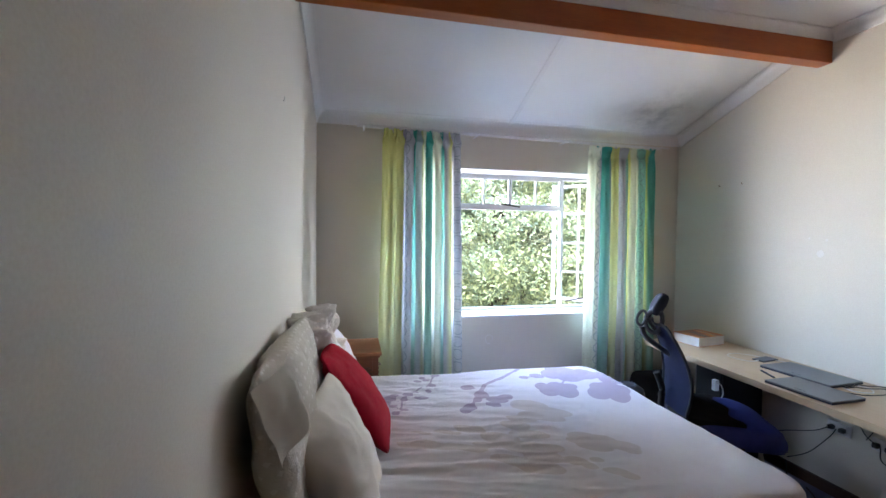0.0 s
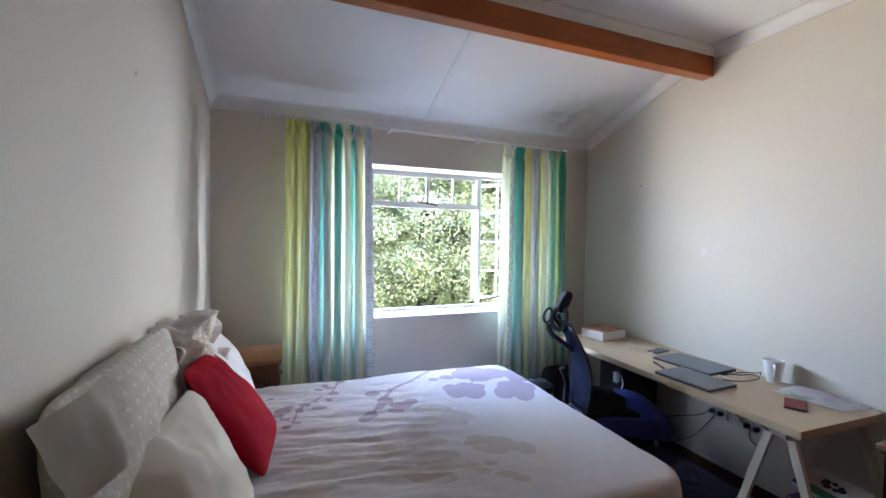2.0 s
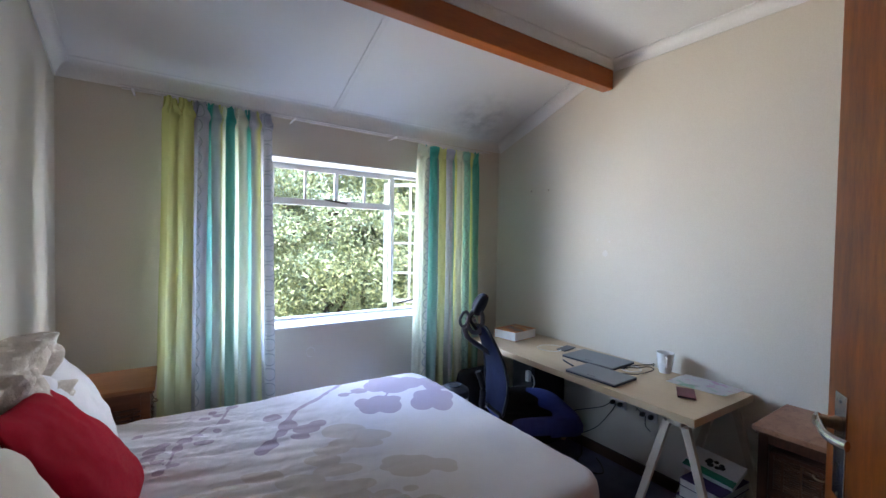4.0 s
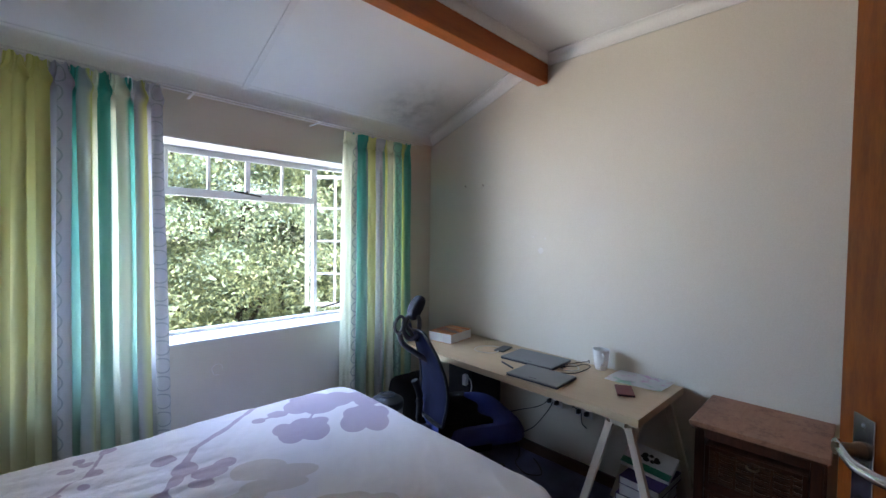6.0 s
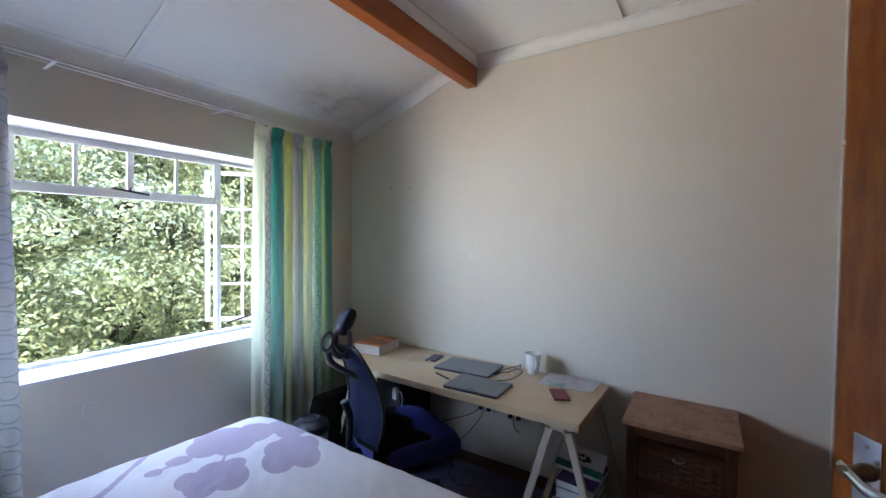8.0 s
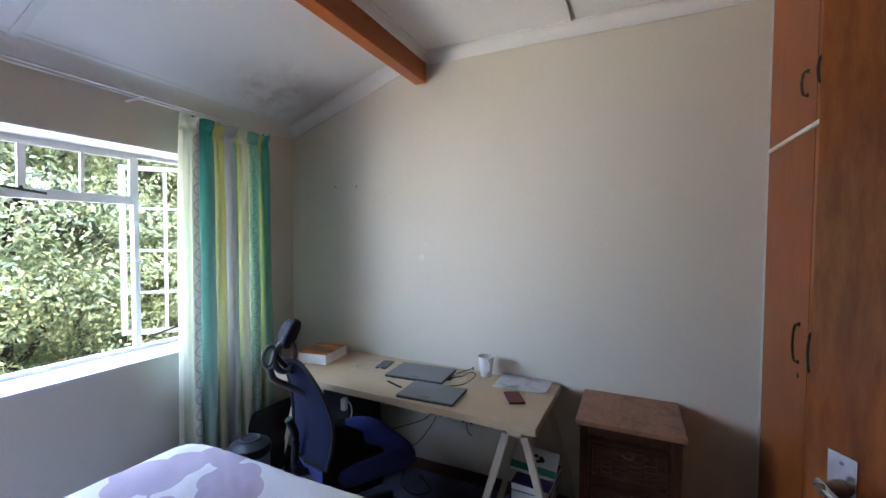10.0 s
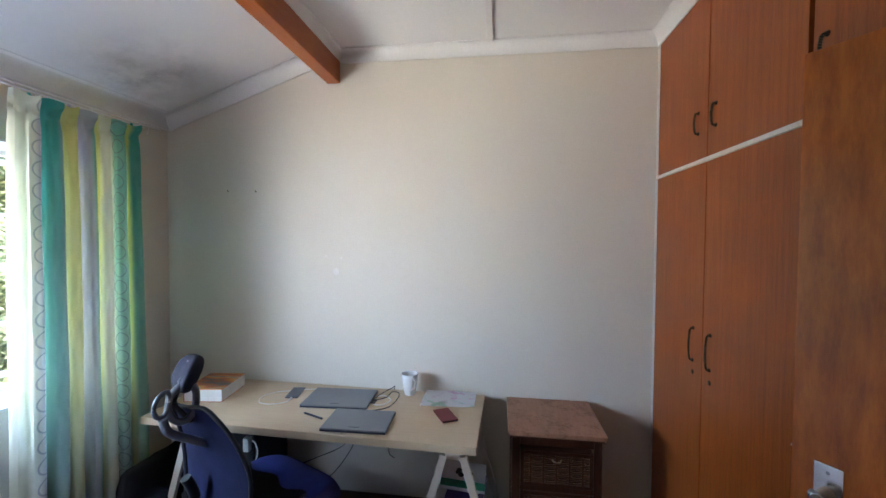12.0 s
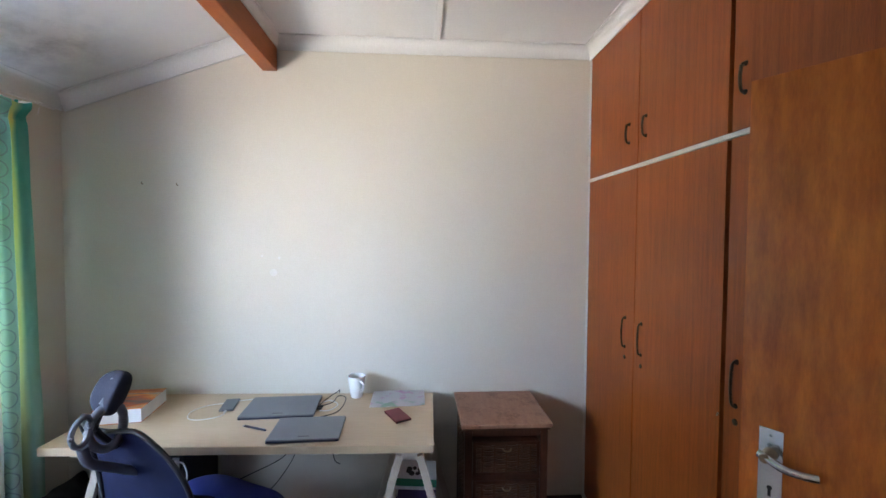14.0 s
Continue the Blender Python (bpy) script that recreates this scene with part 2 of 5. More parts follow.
LIME, PALE, LILAC, TEAL, AQUA, SMOKE = (0.66, 0.66, 0.24), (0.74, 0.75, 0.60), (0.47, 0.47, 0.55), (0.05, 0.37, 0.31), (0.24, 0.54, 0.46), (0.34, 0.42, 0.46)
WEST_STRIPES = [(LIME, 2.7), (LILAC, 1.0), (TEAL, 0.9), (SMOKE, 0.3), (LIME, 0.5), (PALE, 0.4), (TEAL, 0.9), (PALE, 0.8), (TEAL, 0.7), (LILAC, 0.5), (LIME, 0.6), (LILAC, 1.1)]
EAST_STRIPES = [(PALE, 1.1), (LILAC, 0.3), (TEAL, 1.1), (SMOKE, 0.7), (LIME, 0.9), (LILAC, 1.1), (AQUA, 0.3), (LIME, 0.7), (PALE, 1.3), (AQUA, 0.9), (LIME, 0.7), (TEAL, 1.9)]


def curtain_cloth(name, stripes, ringed):
    m, n, l, b = material(name, 0.85)
    uv = mapped(n, l, (1, 1, 1), "UV")
    sep = n.new("ShaderNodeSeparateXYZ")
    l.new(uv, sep.inputs[0])
    u = sep.outputs[0]
    total, p, parts = sum(w for c, w in stripes), 0.0, []
    for c, w in stripes:
        parts.append((p / total, (p + w) / total, c))
        p += w
    col = ramp(n, l, u, [q for a, e, c in parts for q in ((a + 0.004, c), (e - 0.008, c))])
    wash = math_node(n, l, "MULTIPLY", sep.outputs[1], 0.27)
    wash = math_node(n, l, "ADD", wash, math_node(n, l, "MULTIPLY", noise_tex(n, l, mapped(n, l, (9, 1, 1.2), "UV"), 3.0, 3), 0.30))
    col = mixed(n, l, math_node(n, l, "SUBTRACT", wash, 0.14), col, PALE)
    ring = math_node(n, l, "SUBTRACT", math_node(n, l, "FRACT", math_node(n, l, "MULTIPLY", sep.outputs[1], 11.0)), 0.5)
    mask = None
    for at in ringed:
        bd = math_node(n, l, "MULTIPLY", math_node(n, l, "SUBTRACT", u, at), 19.0)
        d = math_node(n, l, "SQRT", math_node(n, l, "ADD", math_node(n, l, "POWER", bd, 2.0), math_node(n, l, "POWER", ring, 2.0)))
        k = math_node(n, l, "LESS_THAN", math_node(n, l, "ABSOLUTE", math_node(n, l, "SUBTRACT", d, 0.40)), 0.035)
        mask = k if mask is None else math_node(n, l, "MAXIMUM", mask, k)
    col = mixed(n, l, math_node(n, l, "MULTIPLY", mask, 0.6), col, (0.24, 0.30, 0.30))
    l.new(col, b.inputs["Base Color"])
    bumped(n, l, b, noise_tex(n, l, mapped(n, l), 500, 2), 0.2, 0.001)
    tr, mx = n.new("ShaderNodeBsdfTranslucent"), n.new("ShaderNodeMixShader")
    l.new(col, tr.inputs[0])
    mx.inputs[0].default_value = 0.32
    l.new(b.outputs[0], mx.inputs[1])
    l.new(tr.outputs[0], mx.inputs[2])
    l.new(mx.outputs[0], n["Material Output"].inputs[0])
    return m


M["curtain_west"] = curtain_cloth("striped_curtain_cloth", WEST_STRIPES, (0.31, 0.955))
M["curtain_east"] = curtain_cloth("striped_curtain_cloth", EAST_STRIPES, (0.11, 0.70))


def leaf_mat():
    m, n, l, b = material("waxy_tree_leaf", 0.45)
    g = n.new("ShaderNodeNewGeometry")
    clump = noise_tex(n, l, mapped(n, l), 1.7, 3)
    fac = math_node(n, l, "ADD", math_node(n, l, "MULTIPLY", g.outputs["Random Per Island"], 0.38), math_node(n, l, "MULTIPLY", clump, 0.85))
    fac = math_node(n, l, "SUBTRACT", fac, 0.12)
    # paler than real leaves: the upper stops carry sunlit highlights in the colour
    col = ramp(n, l, fac, [(0.2, (0.15, 0.20, 0.14)), (0.42, (0.27, 0.32, 0.21)), (0.62, (0.44, 0.48, 0.26)), (0.85, (0.68, 0.68, 0.40))])
    l.new(col, b.inputs["Base Color"])
    tr, mx = n.new("ShaderNodeBsdfTranslucent"), n.new("ShaderNodeMixShader")
    l.new(col, tr.inputs[0])
    mx.inputs[0].default_value = 0.45
    l.new(b.outputs[0], mx.inputs[1])
    l.new(tr.outputs[0], mx.inputs[2])
    l.new(mx.outputs[0], n["Material Output"].inputs[0])
    return m


M["leaf"] = leaf_mat()
M["bark"] = mottled("grey_brown_bark", (0.06, 0.045, 0.035), (0.13, 0.10, 0.08), 0.9, 9, 60, 0.8, 0.02)
M["ground"] = mottled("dry_lawn", (0.06, 0.08, 0.03), (0.12, 0.13, 0.05), 0.95, 0.6, 30, 0.5, 0.03)


def glass_mat():
    m, n, l, b = material("window_glass", 0.0)
    b.inputs["Transmission Weight"].default_value = 1.0
    b.inputs["IOR"].default_value = 1.02
    b.inputs["Base Color"].default_value = (0.98, 1.0, 0.99, 1)
    return m


M["glass"] = glass_mat()


# ---- building helpers ----
def as_mesh(name, bm, mat, smooth=False):
    me = bpy.data.meshes.new(name)
    bmesh.ops.recalc_face_normals(bm, faces=bm.faces)
    bm.to_mesh(me)
    bm.free()
    me.materials.append(mat)
    if smooth:
        me.shade_smooth()
        me.set_sharp_from_angle(angle=radians(40))
    return me


def part(name, bm, mat, parent=None, label="", smooth=False, m=None):
    ob = new(name, as_mesh(name, bm, mat, smooth))
    if parent:
        ob.parent = parent
    if m is not None:
        ob.matrix_basis = m
    return tagged(ob, label)


def thing(name, label, category, group="", m=None):
    ob = new(name)
    if m is not None:
        ob.matrix_basis = m
    return tagged(ob, label, category, group)


def setting(name, bm, mat, label="", smooth=False):
    return tagged(part(name, bm, mat, None, label, smooth), kind="structure")


def box(x0, y0, z0, x1, y1, z1, bevel=0.0, bm=None, m=None):
    one = bmesh.new()
    bmesh.ops.create_cube(one, size=1)
    bmesh.ops.transform(one, matrix=Matrix.Translation(((x0 + x1) / 2, (y0 + y1) / 2, (z0 + z1) / 2)) @ Matrix.Diagonal((abs(x1 - x0), abs(y1 - y0), abs(z1 - z0), 1)), verts=one.verts)
    if bevel:
        bmesh.ops.bevel(one, geom=one.edges[:], offset=bevel, segments=2, profile=0.6, affect="EDGES")
    if m is not None:
        bmesh.ops.transform(one, matrix=m, verts=one.verts)
    if bm is None:
        return one
    tmp = bpy.data.meshes.new("tmp")
    one.to_mesh(tmp)
    one.free()
    bm.from_mesh(tmp)
    bpy.data.meshes.remove(tmp)
    return bm


def prism(points, axis, a, b):
    """A solid from a profile of (p, q) pairs, pushed along an axis from a to b."""
    bm = bmesh.new()
    at = {"x": lambda p, q, s: (s, p, q), "y": lambda p, q, s: (p, s, q), "z": lambda p, q, s: (p, q, s)}[axis]
    u = [bm.verts.new(at(p, q, a)) for p, q in points]
    v = [bm.verts.new(at(p, q, b)) for p, q in points]
    bm.faces.new(u)
    bm.faces.new(v[::-1])
    for i in range(len(points)):
        j = (i + 1) % len(points)
        bm.faces.new((u[i], u[j], v[j], v[i]))
    return bm


def lathe(profile, seg=32, bm=None, m=None):
    bm = bm or bmesh.new()
    rings = []
    made = []
    for r, z in profile:
        ring = [bm.verts.new((r * math.cos(2 * math.pi * i / seg), r * math.sin(2 * math.pi * i / seg), z)) for i in range(seg)]
        rings.append(ring)
        made += ring
    for a, b in zip(rings, rings[1:]):
        for i in range(seg):
            bm.faces.new((a[i], a[(i + 1) % seg], b[(i + 1) % seg], b[i]))
    bm.faces.new(rings[0][::-1])
    bm.faces.new(rings[-1])
    if m is not None:
        bmesh.ops.transform(bm, matrix=m, verts=made)
    return bm


def tube(points, r, seg=8, bm=None, taper=None, steps=6, twist=0.0):
    """A round bar through points, smoothed."""
    bm = bm or bmesh.new()
    pts = [Vector(p) for p in points]
    if steps > 1 and len(pts) > 2:
        fine = []
        for i in range(len(pts) - 1):
            p0, p1, p2, p3 = pts[max(i - 1, 0)], pts[i], pts[i + 1], pts[min(i + 2, len(pts) - 1)]
            for k in range(steps):
                t = k / steps
                fine.append(0.5 * ((2 * p1) + (p2 - p0) * t + (2 * p0 - 5 * p1 + 4 * p2 - p3) * t * t + (3 * p1 - p0 - 3 * p2 + p3) * t ** 3))
        fine.append(pts[-1])
        pts = fine
    rings, up = [], Vector((0, 0, 1))
    for i, p in enumerate(pts):
        d = (pts[min(i + 1, len(pts) - 1)] - pts[max(i - 1, 0)]).normalized()
        side = d.cross(up)
        if side.length < 0.1:
            side = d.cross(Vector((1, 0, 0)))
        side.normalize()
        nrm = side.cross(d)
        f = i / max(len(pts) - 1, 1)
        rr = r * (1 + (taper - 1) * f) if taper else r
        rings.append([bm.verts.new(p + (side * math.cos(2 * math.pi * k / seg) + nrm * math.sin(2 * math.pi * k / seg)) * rr) for k in range(seg)])
    for a, b in zip(rings, rings[1:]):
        for k in range(seg):
            bm.faces.new((a[k], a[(k + 1) % seg], b[(k + 1) % seg], b[k]))
    bm.faces.new(rings[0][::-1])
    bm.faces.new(rings[-1])
    return bm


def bar(p, q, w, d, bm=None, bevel=0.002):
    """A straight square bar from p to q."""
    p, q = Vector(p), Vector(q)
    turn = (q - p).to_track_quat("Z", "X").to_matrix().to_4x4()
    return box(-w / 2, -d / 2, 0, w / 2, d / 2, (q - p).length, bevel, bm, Matrix.Translation(p) @ turn)


def pillow(w, h, t, seed, wrinkle=0.012, n=56, corner=0.10):
    """A stuffed cushion in its own plane: x across, z up, y thick, base at the middle."""
    bm = bmesh.new()
    uvl = bm.loops.layers.uv.new("UVMap")
    grids = []
    off = Vector((seed * 7.3, seed * 3.1, seed * 1.7))
    for side in (1, -1):
        g = []
        for i in range(n + 1):
            row = []
            for j in range(n + 1):
                u, v = 2 * i / n - 1, 2 * j / n - 1
                pinch = 1 - corner * (1 - abs(v) ** 2.0) * (abs(u) ** 6) - 0.0
                pinch2 = 1 - corner * (1 - abs(u) ** 2.0) * (abs(v) ** 6)
                blunt = 1 - 0.13 * (u * v) ** 4
                x, z = u * w / 2 * pinch * blunt, v * h / 2 * pinch2 * blunt
                th = t / 2 * (max(0, 1 - abs(u) ** 2.2) * max(0, 1 - abs(v) ** 2.2)) ** 0.62
                p = Vector((x, 0, z))
                wr = noise.fractal(p * 5 + off, 0.95, 2.0, 3) * wrinkle * min(1, th / (t * 0.15) + 0.2)
                fold = 0.35 - abs(noise.noise(Vector((p.x * 5 + p.z * 3, 0, p.z * 6)) + off)) - 0.5 * abs(noise.noise(p * 11 + off))
                wr += fold * wrinkle * 1.3 * min(1, th / (t * 0.3))
                if wrinkle > 0.04:
                    wr += (0.22 - abs(noise.noise(p * 9 + off))) * 0.085 + (0.25 - abs(noise.noise(p * 19 + off * 2))) * 0.050
                bump = noise.noise(p * 3.0 + off) * wrinkle * 1.8
                row.append(bm.verts.new((x + wr * 0.4, side * (th + wr) + bump, z + wr * 0.4)) if (side > 0 or (0 < i < n and 0 < j < n)) else grids[0][i][j])
            g.append(row)
        grids.append(g)
        for i in range(n):
            for j in range(n):
                q = (g[i][j], g[i + 1][j], g[i + 1][j + 1], g[i][j + 1])
                f = bm.faces.new(q if side < 0 else q[::-1])
                ij = ((i, j), (i + 1, j), (i + 1, j + 1), (i, j + 1))
                for lp, (a, b) in zip(f.loops, ij if side < 0 else ij[::-1]):
                    lp[uvl].uv = (a / n * w / 0.5, b / n * h / 0.5)
    return bm


# ---- room ----
W, E, N, S = 0.0, 3.12, 4.0, 0.85
HIGH, SPRING, SLOPE = 2.82, 2.45, 0.355
RX0, RX1, RZ0, RZ1, WY = 0.58, 2.64, 0.893, 2.106, 4.27

bm = box(-0.25, -1.2, -0.12, E + 0.25, N + 0.5, 0.0)
setting("floor", bm, M["carpet"], "blue-grey short-pile bedroom carpet")

bm = bmesh.new()
box(-0.25, N, 0, RX0, N + 0.36, 2.9, 0, bm)
box(RX1, N, 0, E + 0.25, N + 0.36, 2.9, 0, bm)
box(RX0, N, 0, RX1, N + 0.36, RZ0, 0, bm)
box(RX0, N, RZ1, RX1, N + 0.36, 2.9, 0, bm)
setting("wall_north", bm, M["wall"], "cream painted wall round the window")
setting("wall_east", box(E, -1.2, 0, E + 0.25, N, 3.0), M["wall"], "cream painted wall behind the desk")
setting("wall_west", box(-0.25, -1.2, 0, 0, N, 3.0), M["wall"], "cream painted wall behind the bed head")
bm = bmesh.new()
box(0, 0.70, 0, 0.07, S, 3.0, 0, bm)
box(0.07, 0.70, 2.06, 0.95, S, 3.0, 0, bm)
setting("wall_south", bm, M["wall"], "cream painted wall over the doorway")
setting("wall_passage", box(0, -1.3, 0, E, -1.2, 3.0), M["wall"], "cream passage wall behind the doorway")
setting("wall_passage_side", box(0.95, -1.2, 0, 1.03, 0.30, 3.0), M["wall"], "cream passage side wall")

y_fold = N - (HIGH - SPRING) / SLOPE
bm = prism([(y_fold, HIGH), (y_fold, HIGH + 0.1), (-1.3, HIGH + 0.1), (-1.3, HIGH)], "x", 0, E)
setting("ceiling", bm, M["ceiling"], "white flat ceiling board")
zb = SPRING + (N - 2.84) * SLOPE
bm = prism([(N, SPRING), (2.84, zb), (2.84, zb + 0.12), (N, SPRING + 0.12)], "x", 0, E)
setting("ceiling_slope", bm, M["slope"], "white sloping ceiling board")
# unseen slab, added over the ceilings so no sun enters the room
setting("roof", prism([(N + 0.6, SPRING + 0.05), (2.8, 3.05), (-1.5, 3.05), (-1.5, 3.2), (2.8, 3.2), (N + 0.6, SPRING + 0.2)], "x", -0.3, E + 0.3), M["bark"], "unseen slab added over the room to keep the sun out")


def cornice_profile(drop, out):
    pts = [(0, 0), (0, -drop), (0.008, -drop)]
    for i in range(7):
        a = math.pi / 2 * i / 6
        pts.append((0.008 + (out - 0.012) * (1 - math.cos(a)), -drop + (drop - 0.008) * math.sin(a)))
    return pts + [(out, -0.008), (out, 0)]


def cornice(name, p, q, inward, drop=0.058, out=0.048):
    """A coved strip from p to q along the top of a wall; inward is the unit way into the room."""
    bm = bmesh.new()
    p, q, inward = Vector(p), Vector(q), Vector(inward)
    up = (q - p).normalized().cross(inward)
    if up.z < 0:
        up = -up
    rings = [[bm.verts.new(e + inward * a + up * b) for a, b in cornice_profile(drop, out)] for e in (p, q)]
    k = len(rings[0])
    bm.faces.new(rings[0])
    bm.faces.new(rings[1][::-1])
    for i in range(k):
        j = (i + 1) % k
        bm.faces.new((rings[0][i], rings[0][j], rings[1][j], rings[1][i]))
    return setting(name, bm, M["cornice"], "white coved cornice", True)


G = 0.002
cornice("cornice_north", (0, N - G, SPRING + 0.032), (E, N - G, SPRING + 0.032), (0, -1, 0), 0.107, 0.07)
for name, x, inn in (("cornice_west", 0 + G, 1), ("cornice_east", E - G, -1)):
    cornice(name + "_slope", (x, N, SPRING), (x, 2.88, SPRING + (N - 2.88) * SLOPE), (inn, 0, 0), 0.085, 0.06)
    cornice(name + "_flat", (x, 2.80, HIGH), (x, S, HIGH), (inn, 0, 0), 0.07, 0.06)
cornice("cornice_south", (0, 0.952, HIGH), (E, 0.952, HIGH), (0, 1, 0), 0.075, 0.06)
cornice("cornice_beam", (0, 2.803, HIGH), (E, 2.803, HIGH), (0, -1, 0), 0.06, 0.03)
setting("ceiling_batten", box(0.02, 1.865, HIGH - 0.012, E - 0.05, 1.900, HIGH, 0.003), M["cornice"], "white ceiling joint strip")
bm = box(-0.018, 0, -0.006, 0.018, 1.24, 0.0, 0.002)
ob = setting("ceiling_batten_slope", bm, M["cornice"], "white ceiling joint strip")
ob.matrix_basis = Matrix.Translation((1.50, N - 1.20, SPRING + 1.20 * SLOPE - 0.001)) @ Matrix.Rotation(-math.atan(SLOPE), 4, "X")

beam = setting("beam", box(0, 2.803, 2.63, E - 0.002, 2.885, 2.845, 0.006), M["beam"], "orange varnished timber ceiling beam")

setting("skirting_east", box(E - 0.018, 0.96, 0, E, N, 0.075, 0.004), M["skirt"], "dark brown skirting board")
setting("skirting_north", box(0, N - 0.018, 0, E - 0.02, N, 0.075, 0.004), M["skirt"], "dark brown skirting board")
setting("skirting_west", box(0, 0.96, 0, 0.018, N - 0.02, 0.075, 0.004), M["skirt"], "dark brown skirting board")

# ---- window ----
def bars(name, rects, y0, y1, parent, label=""):
    """One bar a rectangle of x0, z0, x1, z1."""
    for r in rects:
        part(name, box(r[0], y0, r[1], r[2], y1, r[3], 0.003), M["white"], parent, label)


window = tagged(thing("window_1", "white steel-framed window with an open side casement", ""), kind="structure")
F = 0.026
bm = bmesh.new()
X0, X1, ML, MR, TZ, Z0, Z1 = RX0 + 0.01, RX1 - 0.01, 1.110, 2.122, 1.806, 0.905, 2.098
box(X0, WY - 0.025, Z0, X0 + F, WY + 0.025, Z1, 0.003, bm)
box(X1 - F, WY - 0.025, Z0, X1, WY + 0.025, Z1, 0.003, bm)
box(X0 + F, WY - 0.025, Z0, X1 - F, WY + 0.025, Z0 + F, 0.003, bm)
box(X0 + F, WY - 0.025, Z1 - F, X1 - F, WY + 0.025, Z1, 0.003, bm)
for mx in (ML, MR):
    box(mx - 0.015, WY - 0.02, Z0 + F, mx + 0.015, WY + 0.02, Z1 - F, 0.003, bm)
box(ML + 0.019, WY - 0.028, TZ - 0.016, MR - 0.019, WY + 0.028, TZ + 0.016, 0.003, bm)
frame_ob = part("window_frame", bm, M["white"], window)


def sash(name, w, h, cols, rows, m, parent, thick=0.028, bars_at=None):
    s = part(name, box(0, -0.012, 0, thick, 0.012, h, 0.003), M["white"], parent, "", m=m)
    bm = bmesh.new()
    box(w - thick, -0.012, 0, w, 0.012, h, 0.003, bm)
    box(thick, -0.012, 0, w - thick, 0.012, thick, 0.003, bm)
    box(thick, -0.012, h - thick, w - thick, 0.012, h, 0.003, bm)
    part("sash_rail", bm, M["white"], s)
    for i in range(1, cols):
        x = w * i / cols
        wd = 0.016 if (bars_at and i == 2) else 0.009
        part("glazing_bar", box(x - wd, -0.010, thick, x + wd, 0.010, h - thick, 0.002), M["white"], s)
    for j in range(1, rows):
        z = h * j / rows
        part("glazing_bar", box(thick, -0.009, z - 0.009, w - thick, 0.009, z + 0.009, 0.002), M["white"], s)
    g = part("pane", box(thick - 0.004, -0.002, thick - 0.004, w - thick + 0.004, 0.002, h - thick + 0.004), M["glass"], s)
    g.visible_shadow = False
    return s


fan_w = MR - ML - 0.038
fan = sash("fanlight", fan_w, Z1 - F - TZ - 0.016, 4, 1, Matrix.Translation((ML + 0.019, WY - 0.012, TZ + 0.016)) @ Matrix.Rotation(radians(2), 4, "X"), window, 0.018, True)
cas_h, cas_w = Z1 - Z0 - 2 * F, 0.51
sash("casement", cas_w, cas_h, 2, 4, Matrix.Translation((X1 - F, WY + 0.02, Z0 + F)) @ Matrix.Rotation(radians(180 - 42), 4, "Z"), window, 0.030)
sash("casement_closed", ML - 0.019 - X0 - F, cas_h, 2, 4, Matrix.Translation((X0 + F, WY, Z0 + F)), window, 0.030)
g = part("pane", box(ML + 0.02, WY - 0.002, Z0 + F - 0.004, MR - 0.02, WY + 0.002, TZ - 0.018), M["glass"], window)
g.visible_shadow = False
st = part("stay", bar((1.70, WY - 0.045, TZ + 0.012), (1.50, WY - 0.10, TZ + 0.03), 0.012, 0.006, bevel=0.001), M["metal_black"], window, "dark metal window stay")
part("stay_pin", lathe([(0.007, 0), (0.009, 0.01), (0.005, 0.022)], 12), M["metal_black"], window, m=Matrix.Translation((1.60, WY - 0.06, TZ + 0.02)))
part("casement_stay", bar((2.20, WY + 0.02, 0.965), (2.46, WY + 0.13, 0.975), 0.014, 0.006, bevel=0.001), M["metal_black"], window, "dark metal casement stay")
lt = Vector((X1 - F, WY + 0.02, 1.45)) + Vector((-math.cos(radians(42)), math.sin(radians(42)), 0)) * (cas_w - 0.015)
bm = tube([lt + Vector((0, -0.012, 0.0)), lt + Vector((0.0, -0.04, 0.0)), lt + Vector((0.045, -0.055, 0.012)), lt + Vector((0.085, -0.05, -0.03))], 0.006)
part("latch", bm, M["steel"], window, "worn metal casement latch", True)
bm = box(RX0 + 0.001, N - 0.004, 0.8935, RX1 - 0.001, WY - 0.02, 0.909, 0.003)
part("window_sill", bm, M["white"], window, "white painted sill board")
bm = bmesh.new()
box(RX0 + 0.001, N + 0.002, RZ1 - 0.012, RX1 - 0.001, WY - 0.03, RZ1 - 0.0005, 0.002, bm)
box(RX0 + 0.0005, N + 0.002, 0.910, RX0 + 0.012, WY - 0.03, RZ1 - 0.013, 0.002, bm)
box(RX1 - 0.012, N + 0.002, 0.910, RX1 - 0.0005, WY - 0.03, RZ1 - 0.013, 0.002, bm)
part("reveal_lining", bm, M["white"], window, "white painted window reveal")

